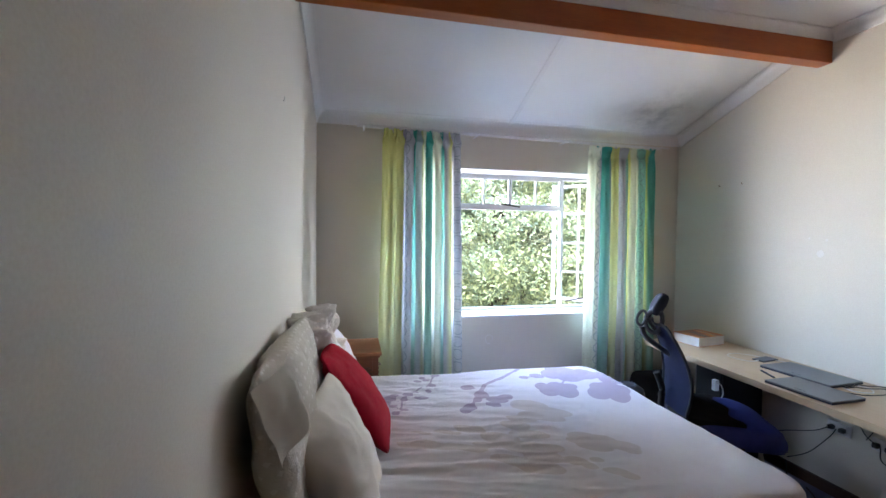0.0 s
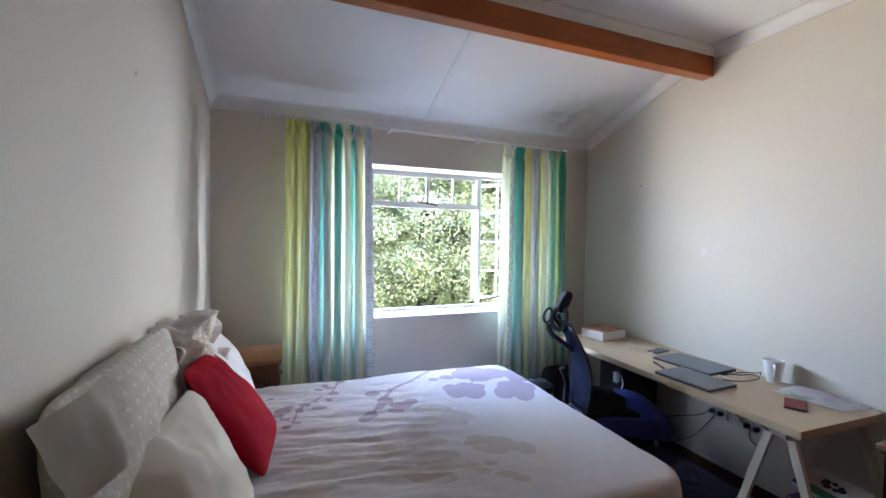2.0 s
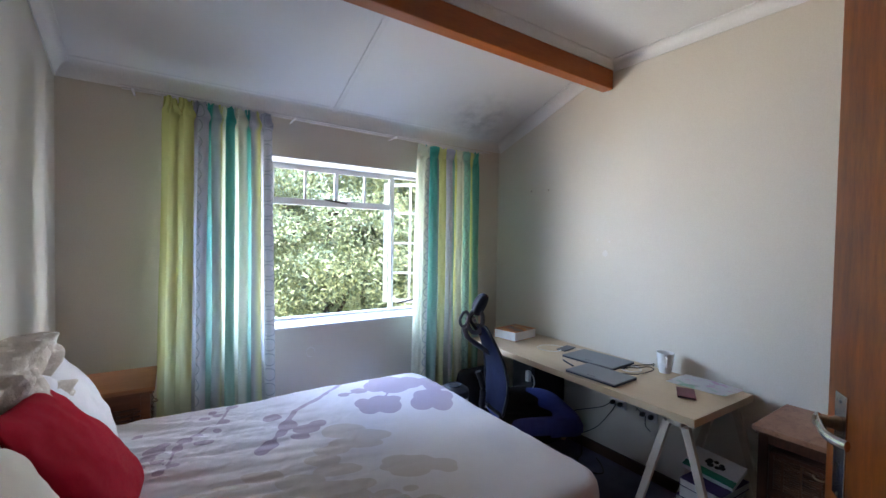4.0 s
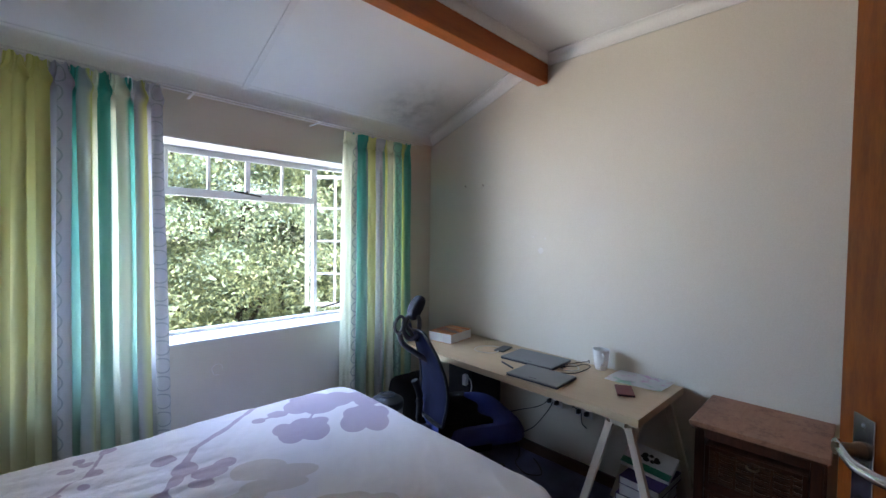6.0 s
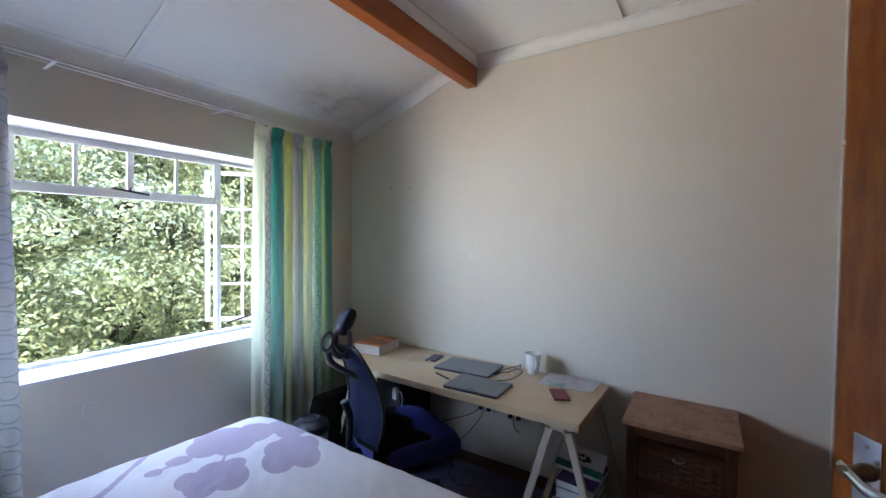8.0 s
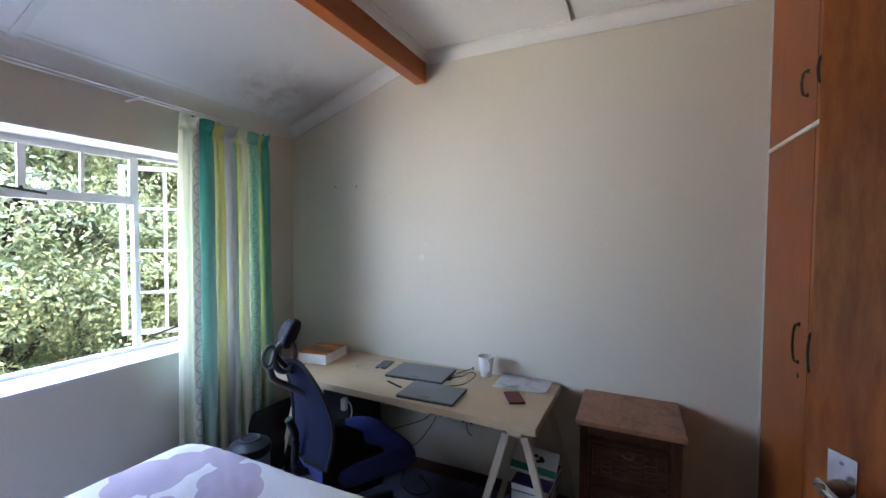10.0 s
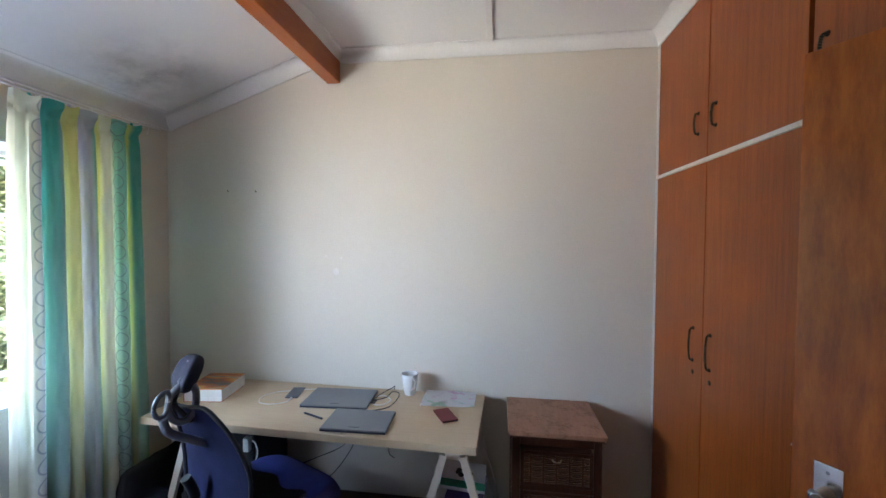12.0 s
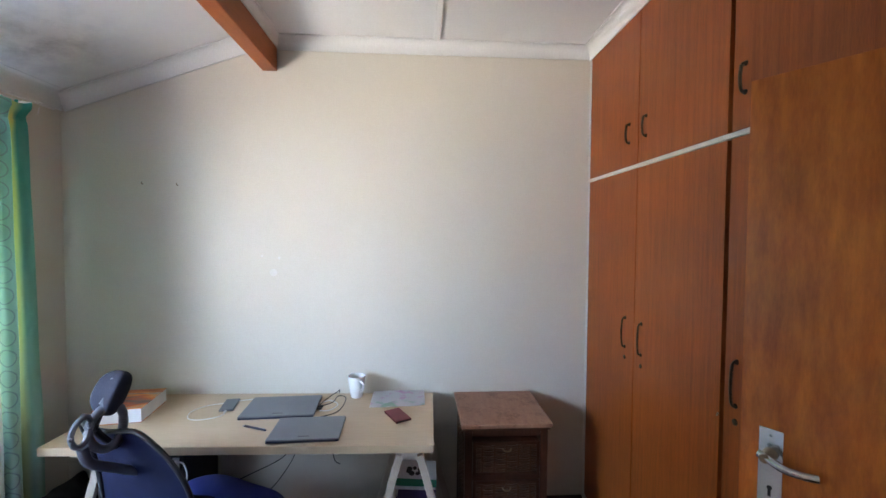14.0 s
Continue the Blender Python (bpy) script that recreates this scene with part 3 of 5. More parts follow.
# ---- curtains ----
def curtain(name, x0, x1, y, top, bottom, folds, seed, cloth, label, flare=0.03, end_return=False, flat=0.0):
    bm = bmesh.new()
    uvl = bm.loops.layers.uv.new("UVMap")
    nx, nz = folds * 20, 70
    rnd = random.Random(seed)
    amp = [0.75 + 0.5 * rnd.random() for _ in range(folds + 2)]
    ph = [rnd.uniform(-0.25, 0.25) for _ in range(folds + 2)]
    rows = []
    for k in range(nz + 1):
        f = (k / nz) ** 1.9
        z = top + (bottom - top) * f
        head = min(1.0, f * 16)
        row = []
        for i in range(nx + 1):
            s = i / nx * folds
            a = int(s) if s < folds else folds - 1
            w = math.sin(2 * math.pi * s + ph[a] * head * math.sin(math.pi * (s - a)))
            pinch = math.exp(-((f - 0.036) / 0.013) ** 2)
            depth = (0.030 + 0.018 * min(1, f * 3)) * amp[a] * (1 - 0.75 * pinch)
            depth *= 1 - 0.72 * min(1.0, max(0.0, (flat - i / nx) * 12))
            if f < 0.036:
                depth = depth * (1.15 + 0.5 * min(1.0, (0.036 - f) / 0.02)) + 0.014 * math.sin(6 * math.pi * s)
            x = x0 + (x1 - x0) * i / nx + flare * (f - 0.2) * (i / nx - 0.5) * 2
            x += 0.016 * math.sin(4 * math.pi * s + 1.0 + seed) * head - 0.020 * pinch * math.sin(2 * math.pi * s)
            x += 0.012 * noise.noise(Vector((s * 1.3, f * 2.0, seed)))
            tail = max(0.0, i / nx - 0.93) / 0.07 if end_return else 0.0
            yy = y + depth * w * (1 - tail) + 0.118 * tail + 0.010 * noise.noise(Vector((s * 2.0, f * 5.0, seed + 9)))
            row.append(bm.verts.new((x, yy, z + ((0.014 * math.sin(2 * math.pi * s) + 0.006 * math.sin(5 * math.pi * s + seed)) * max(0.0, 1 - f * 40)))))
        rows.append(row)
    for k in range(nz):
        for i in range(nx):
            fc = bm.faces.new((rows[k][i], rows[k + 1][i], rows[k + 1][i + 1], rows[k][i + 1]))
            for lp, (a, b) in zip(fc.loops, ((i, k), (i, k + 1), (i + 1, k + 1), (i + 1, k))):
                lp[uvl].uv = (a / nx, (b / nz) ** 1.9 * 2.2)
    root = thing(name, label, "curtain", "curtains at the window")
    c = part("cloth", bm, M[cloth], root, smooth=True)
    c.data.shade_smooth()
    for k in range(folds + 1):
        xx = x0 + (x1 - x0) * k / folds
        part("curtain_hook", tube([(xx, y - 0.005, top - 0.03), (xx, y - 0.012, top + 0.015), (xx, y + 0.004, top + 0.022)], 0.0022, 6, steps=3), M["white"], root, "white curtain hook", True)
    return root


curtain("curtain", 0.475, 1.05, 3.84, 2.325, 0.03, 8, 3, "curtain_west", "green, teal, lilac and cream striped curtain beside the bed", flat=0.27)
curtain("curtain", 2.14, 2.795, 3.84, 2.295, 0.03, 8, 8, "curtain_east", "green, teal, lilac and cream striped curtain behind the desk chair", end_return=True)
rail = thing("curtain_rail", "slim white double curtain rail", "curtain rail")
for k, (yy, zz) in enumerate(((3.90, 2.345), (3.80, 2.330))):
    part("rail", tube([(0.29, yy, zz), (2.84, yy, zz - 0.025)], 0.006, steps=1), M["white"], rail, smooth=True)
for bx in (0.34, 1.2, 1.95, 2.78):
    part("bracket", box(bx - 0.006, 3.797, 2.340 - 0.01 * bx, bx + 0.006, N - 0.003, 2.346 - 0.01 * bx, 0.001), M["white"], rail)

# ---- built-in wardrobe ----
def pull(parent, x, z, h, y):
    """A twisted bow handle with two feet."""
    bm = tube([(x, y, z - h / 2), (x, y + 0.015, z - h * 0.44), (x, y + 0.020, z), (x, y + 0.015, z + h * 0.44), (x, y, z + h / 2)], 0.0042, 8)
    for s in (-1, 1):
        lathe([(0.009, 0), (0.008, 0.004), (0.005, 0.009)], 12, bm, Matrix.Translation((x, y - 0.001, z + s * h / 2)) @ Matrix.Rotation(-math.pi / 2, 4, "X"))
    for k in range(11):
        t = k / 10 * 2 - 1
        lathe([(0.0040, -0.003), (0.0064, 0), (0.0040, 0.003)], 8, bm, Matrix.Translation((x, y + 0.020 - 0.004 * t * t, z + t * h * 0.40)) @ Matrix.Rotation(0.5, 4, "X"))
    return part("handle", bm, M["metal_black"], parent, "black twisted metal handle", True)


ward = thing("wardrobe", "orange-brown veneered built-in wardrobe with tall lower and short upper doors", "wardrobe")
FY = 0.95
bm = bmesh.new()
box(0.955, 0.32, 0.08, 0.985, FY - 0.022, HIGH - 0.005, 0, bm)
box(E - 0.03, 0.32, 0.08, E - 0.006, FY - 0.022, HIGH - 0.005, 0, bm)
box(0.985, 0.32, 0.08, E - 0.03, 0.34, HIGH - 0.005, 0, bm)
box(0.985, 0.34, 0.08, E - 0.03, FY - 0.022, 0.10, 0, bm)
box(0.985, 0.34, 2.00, E - 0.03, FY - 0.022, 2.045, 0, bm)
box(0.985, 0.34, HIGH - 0.09, E - 0.03, FY - 0.022, HIGH - 0.005, 0, bm)
part("body", bm, M["ward_edge"], ward, "dark wardrobe carcass")
part("plinth", box(0.955, 0.40, 0, E - 0.006, FY - 0.05, 0.08), M["ward_edge"], ward, "dark recessed plinth")
cuts = [0.965, 1.425, 1.990, 2.560, 3.100]
for i in range(4):
    a, b = cuts[i] + (0.003 if i != 2 else 0.010), cuts[i + 1] - (0.003 if i != 1 else 0.010)
    for lo, hi in ((0.095, 2.014), (2.036, 2.752)):
        d = part("door", box(a, FY - 0.020, lo, b, FY, hi, 0.0015), M["ward"], ward)
        hx = {0: b - 0.06, 1: b - 0.050, 2: b - 0.062, 3: a + 0.080}[i]
        hz = 1.213 if lo < 1 else 2.195
        pull(d, hx, hz, 0.145 if lo < 1 else 0.09, FY)
        if lo < 1:
            k = lathe([(0.011, 0), (0.010, 0.003), (0.004, 0.004)], 16)
            part("keyhole_plate", k, M["metal_black"], d, "black keyhole plate", m=Matrix.Translation((hx, FY, 1.088)) @ Matrix.Rotation(-math.pi / 2, 4, "X"))
part("middle_strip", box(0.965, FY - 0.018, 2.0165, E - 0.004, FY + 0.004, 2.0335, 0.002), M["strip"], ward, "whitish painted strip between the doors")
part("end_strip", box(3.104, FY - 0.02, 0.08, E - 0.002, FY + 0.004, 2.010, 0.002), M["strip"], ward, "whitish painted filler strip")
part("end_strip", box(3.104, FY - 0.02, 2.04, E - 0.002, FY + 0.004, 2.75, 0.002), M["strip"], ward, "whitish painted filler strip")
part("latch_pin", tube([(2.005, FY, 1.085), (1.985, FY + 0.02, 1.088)], 0.003, steps=1), M["steel"], ward, "small steel pin")

# ---- door ----
HINGE = Matrix.Translation((0.884, 0.880, 0)) @ Matrix.Rotation(radians(31.2), 4, "Z")
door = tagged(thing("door_1", "orange-brown varnished flush door standing wide open before the wardrobe", "", m=HINGE), kind="structure")
DW, DT = 0.753, 0.040
part("leaf", box(0, -DT, 0.012, DW, 0, 2.024, 0.002), M["door"], door)


def door_lock(side):
    y, s = (0.0, 1) if side > 0 else (-DT, -1)
    px = DW - 0.056
    p = part("lock_plate", box(px - 0.021, min(y, y + s * 0.003), 1.108, px + 0.021, max(y, y + s * 0.003), 1.290, 0.0012), M["chrome"], door, "worn chrome lever plate")
    bm = lathe([(0.013, 0), (0.013, 0.008), (0.010, 0.014), (0.009, 0.038)], 20, m=Matrix.Translation((px, y, 1.237)) @ Matrix.Rotation(-s * math.pi / 2, 4, "X"))
    part("boss", bm, M["bronze"], p, "worn brass lever boss", True)
    yy = y + s * 0.040
    bm = tube([(px + 0.012, yy - s * 0.004, 1.240), (px, yy, 1.238), (px - 0.032, yy + s * 0.003, 1.230), (px - 0.060, yy - s * 0.003, 1.229), (px - 0.080, yy - s * 0.013, 1.230)], 0.0075, 12)
    bmesh.ops.transform(bm, matrix=Matrix.Translation((0, 0, 1.237)) @ Matrix.Diagonal((1, 0.8, 1.15, 1)) @ Matrix.Translation((0, 0, -1.237)), verts=bm.verts)
    part("lever", bm, M["chrome"], p, "curved chrome lever", True)
    bm = lathe([(0.0045, 0), (0.0045, 0.001)], 14, m=Matrix.Translation((px, y + s * 0.0032, 1.165)) @ Matrix.Rotation(-s * math.pi / 2, 4, "X"))
    box(px - 0.0025, y + s * 0.0032 - 0.0008, 1.147, px + 0.0025, y + s * 0.0032 + 0.0008, 1.165, 0, bm)
    part("keyhole", bm, M["black"], p, "dark keyhole")
    for zz in (1.276, 1.114):
        part("screw", lathe([(0.0035, 0), (0.0028, 0.0012)], 10), M["steel"], p, m=Matrix.Translation((px, y + s * 0.003, zz)) @ Matrix.Rotation(-s * math.pi / 2, 4, "X"))


door_lock(1)
door_lock(-1)
part("lock_forend", box(DW - 0.001, -0.030, 1.10, DW + 0.0015, -0.010, 1.27), M["steel"], door, "steel lock strip on the door edge")
for hz in (0.25, 1.02, 1.80):
    part("hinge", lathe([(0.007, 0), (0.007, 0.09)], 12), M["steel"], door, m=Matrix.Translation((-0.006, -0.006, hz)))
bm = bmesh.new()
box(0.07, 0.69, 0, 0.10, S + 0.012, 2.06, 0.002, bm)
box(0.915, 0.69, 0, 0.948, S - 0.01, 2.06, 0.002, bm)
box(0.10, 0.69, 2.035, 0.915, S + 0.012, 2.06, 0.002, bm)
setting("door_frame", bm, M["door"], "varnished timber door frame")

# ---- bed ----
BX0, BX1, BY0, BY1, BZ = 0.03, 1.885, 1.935, 3.40, 0.672
bed = thing("bed", "double bed with a floral printed lilac-white bedspread, against the wall", "bed")
part("base", box(BX0 + 0.04, BY0 + 0.05, 0.05, BX1 - 0.06, BY1 - 0.05, 0.34, 0.01), M["cloth_black"], bed, "dark bed base")
part("mattress", box(BX0 + 0.02, BY0 + 0.04, 0.345, BX1 - 0.05, BY1 - 0.04, 0.635, 0.05), M["white_cloth"], bed, "white mattress")
for lx in (BX0 + 0.10, BX1 - 0.14):
    for ly in (BY0 + 0.12, BY1 - 0.12):
        part("foot", lathe([(0.025, 0), (0.03, 0.05)], 14), M["black"], bed, m=Matrix.Translation((lx, ly, 0)))
# printed flowers: x, y, half length, half width, turn
MAUVE = [(1.378, 2.989, 0.061, 0.101, -26), (1.461, 2.949, 0.068, 0.094, -26), (1.457, 3.05, 0.058, 0.059, -26), (1.357, 3.043, 0.044, 0.065, -26), (1.514, 3.022, 0.051, 0.051, -26), (1.631, 2.892, 0.062, 0.096, -26), (1.719, 2.84, 0.062, 0.095, -26), (1.743, 2.967, 0.072, 0.071, -26), (1.789, 2.906, 0.045, 0.069, -26), (1.69, 2.974, 0.059, 0.07, -26), (1.525, 3.241, 0.076, 0.09, -26), (1.606, 3.169, 0.089, 0.088, -26), (1.717, 3.192, 0.085, 0.103, -26), (1.612, 3.302, 0.101, 0.064, -26), (1.813, 3.146, 0.078, 0.072, -26), (1.403, 3.214, 0.047, 0.037, -26), (1.308, 3.2, 0.03, 0.027, -26), (1.818, 3.055, 0.069, 0.058, -26)]
MAUVE += [(0.917, 3.092, 0.043, 0.042, -26), (1.024, 2.893, 0.06, 0.049, -26), (0.961, 2.973, 0.044, 0.051, -26), (0.852, 2.825, 0.04, 0.048, -26), (0.821, 2.794, 0.03, 0.041, -26), (1.085, 2.927, 0.039, 0.039, -26), (0.92, 2.911, 0.024, 0.042, -26), (0.982, 2.835, 0.042, 0.023, -26), (0.743, 3.389, 0.019, 0.025, -26), (0.772, 3.33, 0.028, 0.032, -26), (0.702, 3.262, 0.024, 0.022, -26), (0.684, 3.304, 0.018, 0.019, -26), (0.721, 3.173, 0.026, 0.021, -26), (0.791, 3.413, 0.026, 0.017, -26), (0.646, 3.241, 0.026, 0.021, -26), (0.561, 3.043, 0.031, 0.028, -26), (0.629, 2.99, 0.041, 0.022, -26), (0.536, 2.993, 0.02, 0.021, -26)]
MAUVE += [(0.458, 3.015, 0.04, 0.032, -26), (0.437, 2.968, 0.029, 0.025, -26), (0.491, 3.046, 0.026, 0.022, -26), (0.47, 2.913, 0.024, 0.024, -26), (0.523, 2.845, 0.021, 0.014, -26), (0.394, 3.204, 0.016, 0.031, -26), (0.611, 3.084, 0.021, 0.018, -26), (0.687, 3.094, 0.019, 0.013, -26), (0.475, 2.819, 0.02, 0.017, -26), (0.418, 2.897, 0.019, 0.014, -26)]
BEIGE = [(1.161, 2.792, 0.097, 0.072, -26), (1.253, 2.701, 0.09, 0.052, -26), (1.168, 2.663, 0.114, 0.042, -26), (1.06, 2.659, 0.074, 0.04, -26), (1.006, 2.605, 0.071, 0.037, -26), (1.037, 2.516, 0.091, 0.043, -26), (1.26, 2.454, 0.066, 0.04, -26), (1.312, 2.403, 0.079, 0.053, -26), (1.383, 2.344, 0.069, 0.043, -26), (1.261, 2.358, 0.076, 0.032, -26), (1.22, 2.425, 0.05, 0.034, -26), (1.398, 2.304, 0.036, 0.029, -26), (0.899, 2.516, 0.087, 0.047, -26), (0.96, 2.422, 0.105, 0.051, -27), (1.016, 2.334, 0.081, 0.048, -27), (1.08, 2.383, 0.051, 0.03, -26), (0.824, 2.469, 0.062, 0.029, -27), (0.723, 2.462, 0.1, 0.033, -27)]
BEIGE += [(0.615, 2.498, 0.099, 0.029, -27), (0.509, 2.515, 0.069, 0.028, -27), (1.126, 2.28, 0.053, 0.034, -27), (1.159, 2.233, 0.032, 0.026, -27), (1.233, 2.182, 0.048, 0.026, -27), (1.267, 2.143, 0.035, 0.022, -27), (0.891, 2.331, 0.097, 0.038, -27), (0.79, 2.615, 0.076, 0.033, -26), (0.683, 2.602, 0.064, 0.023, -26), (0.566, 2.618, 0.05, 0.018, -27), (0.97, 2.267, 0.096, 0.043, -27), (1.215, 2.274, 0.029, 0.018, -27)]
STEMS = [(1.589, 3.476, 1.378, 3.392, 0.01), (1.378, 3.392, 1.18, 3.223, 0.011), (1.18, 3.223, 1.025, 3.12, 0.013), (1.025, 3.12, 0.946, 2.967, 0.013), (0.946, 2.967, 0.867, 2.842, 0.008), (1.508, 3.083, 1.586, 3.167, 0.006), (1.308, 3.2, 1.509, 3.205, 0.006), (0.791, 3.413, 0.708, 3.179, 0.006), (0.708, 3.179, 0.586, 3.076, 0.005), (0.586, 3.076, 0.525, 2.981, 0.005), (0.525, 2.981, 0.502, 2.83, 0.005), (0.458, 3.015, 0.524, 2.953, 0.004), (0.47, 2.913, 0.502, 2.856, 0.004)]



def inside(e, x, y):
    cx, cy, a, b, turn = e
    c, s = math.cos(radians(turn)), math.sin(radians(turn))
    u, v = (x - cx) * c + (y - cy) * s, -(x - cx) * s + (y - cy) * c
    return 0.5 + (1 - math.sqrt((u / a) ** 2 + (v / b) ** 2)) * min(a, b) / 0.014


def near_stem(st, x, y):
    x0, y0, x1, y1, w = st
    dx, dy = x1 - x0, y1 - y0
    t = max(0, min(1, ((x - x0) * dx + (y - y0) * dy) / (dx * dx + dy * dy)))
    return 0.5 + (w - math.hypot(x - x0 - t * dx, y - y0 - t * dy)) / 0.014


def bed_height(x, y):
    z = 0.0
    z += 0.010 * noise.noise(Vector((x * 1.5, y * 2.2, 3)))
    # creases that run across from the pillows
    k = max(0.0, 1 - (x - 0.3) / 1.3)
    z += 0.026 * k * (0.5 - abs(noise.fractal(Vector((x * 1.7, y * 9 + x * 1.5, 1)), 0.8, 2.0, 3)))
    z += 0.004 * noise.fractal(Vector((x * 7, y * 9 - x * 6, 5)), 0.9, 2.0, 3)
    return z


def bedcover():
    step = 0.0085
    bm = bmesh.new()
    la, lb = bm.verts.layers.float.new("mauve_print"), bm.verts.layers.float.new("beige_print")
    R = 0.05
    nx, ny = int((BX1 - BX0) / step), int((BY1 - BY0) / step)

    def column(i, j):
        # the sheet, laid out flat, bends down over the south, north and foot edges
        return BX0 + i * step, BY0 + j * step

    drop = 0.50
    nd = 34
    ii = list(range(0, nx + 1 + nd))
    jj = list(range(-nd, ny + 1 + nd))
    grid = {}
    for i in ii:
        ex = max(0, i - nx)
        for j in jj:
            ey = max(0, -j, j - ny)
            x = BX0 + min(i, nx) * step
            y = BY0 + min(max(j, 0), ny) * step
            # rounded shoulders
            din = min(BX1 - x, y - BY0, BY1 - y)
            z = BZ + bed_height(x, y)
            cx, cy = BX1 - 0.12, (BY0 + 0.12 if y < (BY0 + BY1) / 2 else BY1 - 0.12)
            ox = oy = 0.0
            if x > cx and (y < BY0 + 0.12 or y > BY1 - 0.12):
                vx, vy = x - cx, y - cy
                m = max(abs(vx), abs(vy))
                r = math.hypot(vx, vy)
                if r > 1e-6:
                    x, y = cx + vx * m / r, cy + vy * m / r
                    din = 0.12 - m
            if din < R:
                t = 1 - din / R
                z -= R * (1 - math.sqrt(max(0, 1 - t * t))) * 0.8
            e = max(ex, ey)
            if e:
                f = e / nd
                z = BZ - R * 0.8 - f * drop + 0.004 * math.sin(x * 9)
                if ex and ey:
                    vx, vy = x - cx, y - cy
                    r = math.hypot(vx, vy) or 1
                    ang = math.atan2(vy, vx)
                else:
                    r, ang = 1, (0 if ex else math.copysign(math.pi / 2, j - 1))
                along = (y if ex else x)
                out = 0.004 + 0.03 * f + 0.014 * f * math.sin(along * 19 + math.sin(along * 7)) + 0.01 * f * noise.noise(Vector((x * 6, y * 6, f)))
                x += math.cos(ang) * out
                y += math.sin(ang) * out
            v = bm.verts.new((x, y, z))
            if not e:
                v[la] = max([0.0] + [min(1, max(0, inside(q, x, y))) for q in MAUVE if abs(q[0] - x) < 0.2 and abs(q[1] - y) < 0.2] + [min(1, max(0, near_stem(q, x, y))) for q in STEMS if min(q[0], q[2]) - 0.05 < x < max(q[0], q[2]) + 0.05 and min(q[1], q[3]) - 0.05 < y < max(q[1], q[3]) + 0.05])
                v[lb] = max([0.0] + [min(1, max(0, inside(q, x, y))) for q in BEIGE if abs(q[0] - x) < 0.3 and abs(q[1] - y) < 0.3])
            grid[i, j] = v
    for i in ii[:-1]:
        for j in jj[:-1]:
            bm.faces.new((grid[i, j], grid[i + 1, j], grid[i + 1, j + 1], grid[i, j + 1]))
    c = part("bedspread", bm, M["spread"], bed, "lilac-white bedspread with mauve and beige flowers", True)
    c.data.shade_smooth()


bedcover()


def plane_pose(origin, right, up):
    """A pose whose x runs along right and z along up."""
    r, u = Vector(right).normalized(), Vector(up).normalized()
    b = u.cross(r).normalized()
    u = r.cross(b)
    return Matrix.Translation(origin) @ Matrix((r, b, u)).transposed().to_4x4()


def soft(name, label, mat, w, h, t, seed, m, wrinkle=0.012, category="pillow", corner=0.10):
    ob = part(name, pillow(w, h, t, seed, wrinkle, corner=corner), mat, None, label, m=m)
    ob.data.shade_smooth()
    return tagged(ob, category=category)


L_, A_, R_, C_ = Vector((0.150, 2.40, 1.085)), Vector((0.175, 2.92, 1.045)), Vector((0.425, 2.83, 0.69)), Vector((0.390, 2.40, 0.68))
soft("cushion", "red square cushion leaning on the pillows", M["red"], 0.50, 0.50, 0.15, 1, plane_pose((L_ + A_ + R_ + C_) / 4, A_ - L_, A_ - R_), 0.010, "cushion", 0.09)
dotted = soft("pillow", "greige pillow with white dots leaning against the wall", M["dots"], 0.78, 0.64, 0.17, 2, plane_pose((0.100, 2.215, 0.925), (0.05, 1, 0.03), (-0.17, 0, 1)), 0.020, corner=0.10)


def case_flap():
    """The open hem of the pillowcase, folded over the near end of the pillow."""
    bm = bmesh.new()
    uvl = bm.loops.layers.uv.new("UVMap")
    nu, nv = 22, 26
    g = []
    for i in range(nu + 1):
        row = []
        for j in range(nv + 1):
            u, v = i / nu, j / nv
            fold = 0.010 * math.sin(u * 9 + v * 2.5) * v + 0.008 * noise.noise(Vector((u * 4, v * 3, 7)))
            row.append(bm.verts.new((-0.398 + 0.165 * u, -0.020 - 0.050 * math.sin(math.pi * min(0.5, u * 0.62)) - 0.030 * v - fold, 0.285 + 0.025 * u - 0.185 * v * (1 - 0.12 * u))))
        g.append(row)
    for i in range(nu):
        for j in range(nv):
            f = bm.faces.new((g[i][j], g[i + 1][j], g[i + 1][j + 1], g[i][j + 1]))
            for lp, (a, b) in zip(f.loops, ((i, j), (i + 1, j), (i + 1, j + 1), (i, j + 1))):
                lp[uvl].uv = (0.05 + a / nu * 0.37, 0.9 - b / nv * 0.45)
    bmesh.ops.solidify(bm, geom=bm.faces[:], thickness=0.004)
    c = part("hem_flap", bm, M["cream"], dotted, "plain turned-back pillowcase hem", True)
    c.data.shade_smooth()


case_flap()
soft("pillow", "plain cream pillow in front of the dotted pillow", M["cream"], 0.50, 0.50, 0.19, 3, plane_pose((0.235, 2.205, 0.815), (0.12, 1, 0.04), (-0.50, 0, 1)), 0.017, corner=0.10)
soft("pillow", "white pillow leaning behind the red cushion", M["white_cloth"], 0.66, 0.54, 0.17, 4, plane_pose((0.195, 3.00, 0.865), (0.06, 1, 0), (-0.50, 0, 1)), 0.015)
soft("crumpled_pillowcase", "crumpled greige dotted pillowcase on top of the pillows", M["dots"], 0.50, 0.44, 0.13, 5, plane_pose((0.080, 2.845, 1.00), (0.05, 1, 0.02), (-0.12, 0, 1)), 0.062, "pillowcase", 0.2)


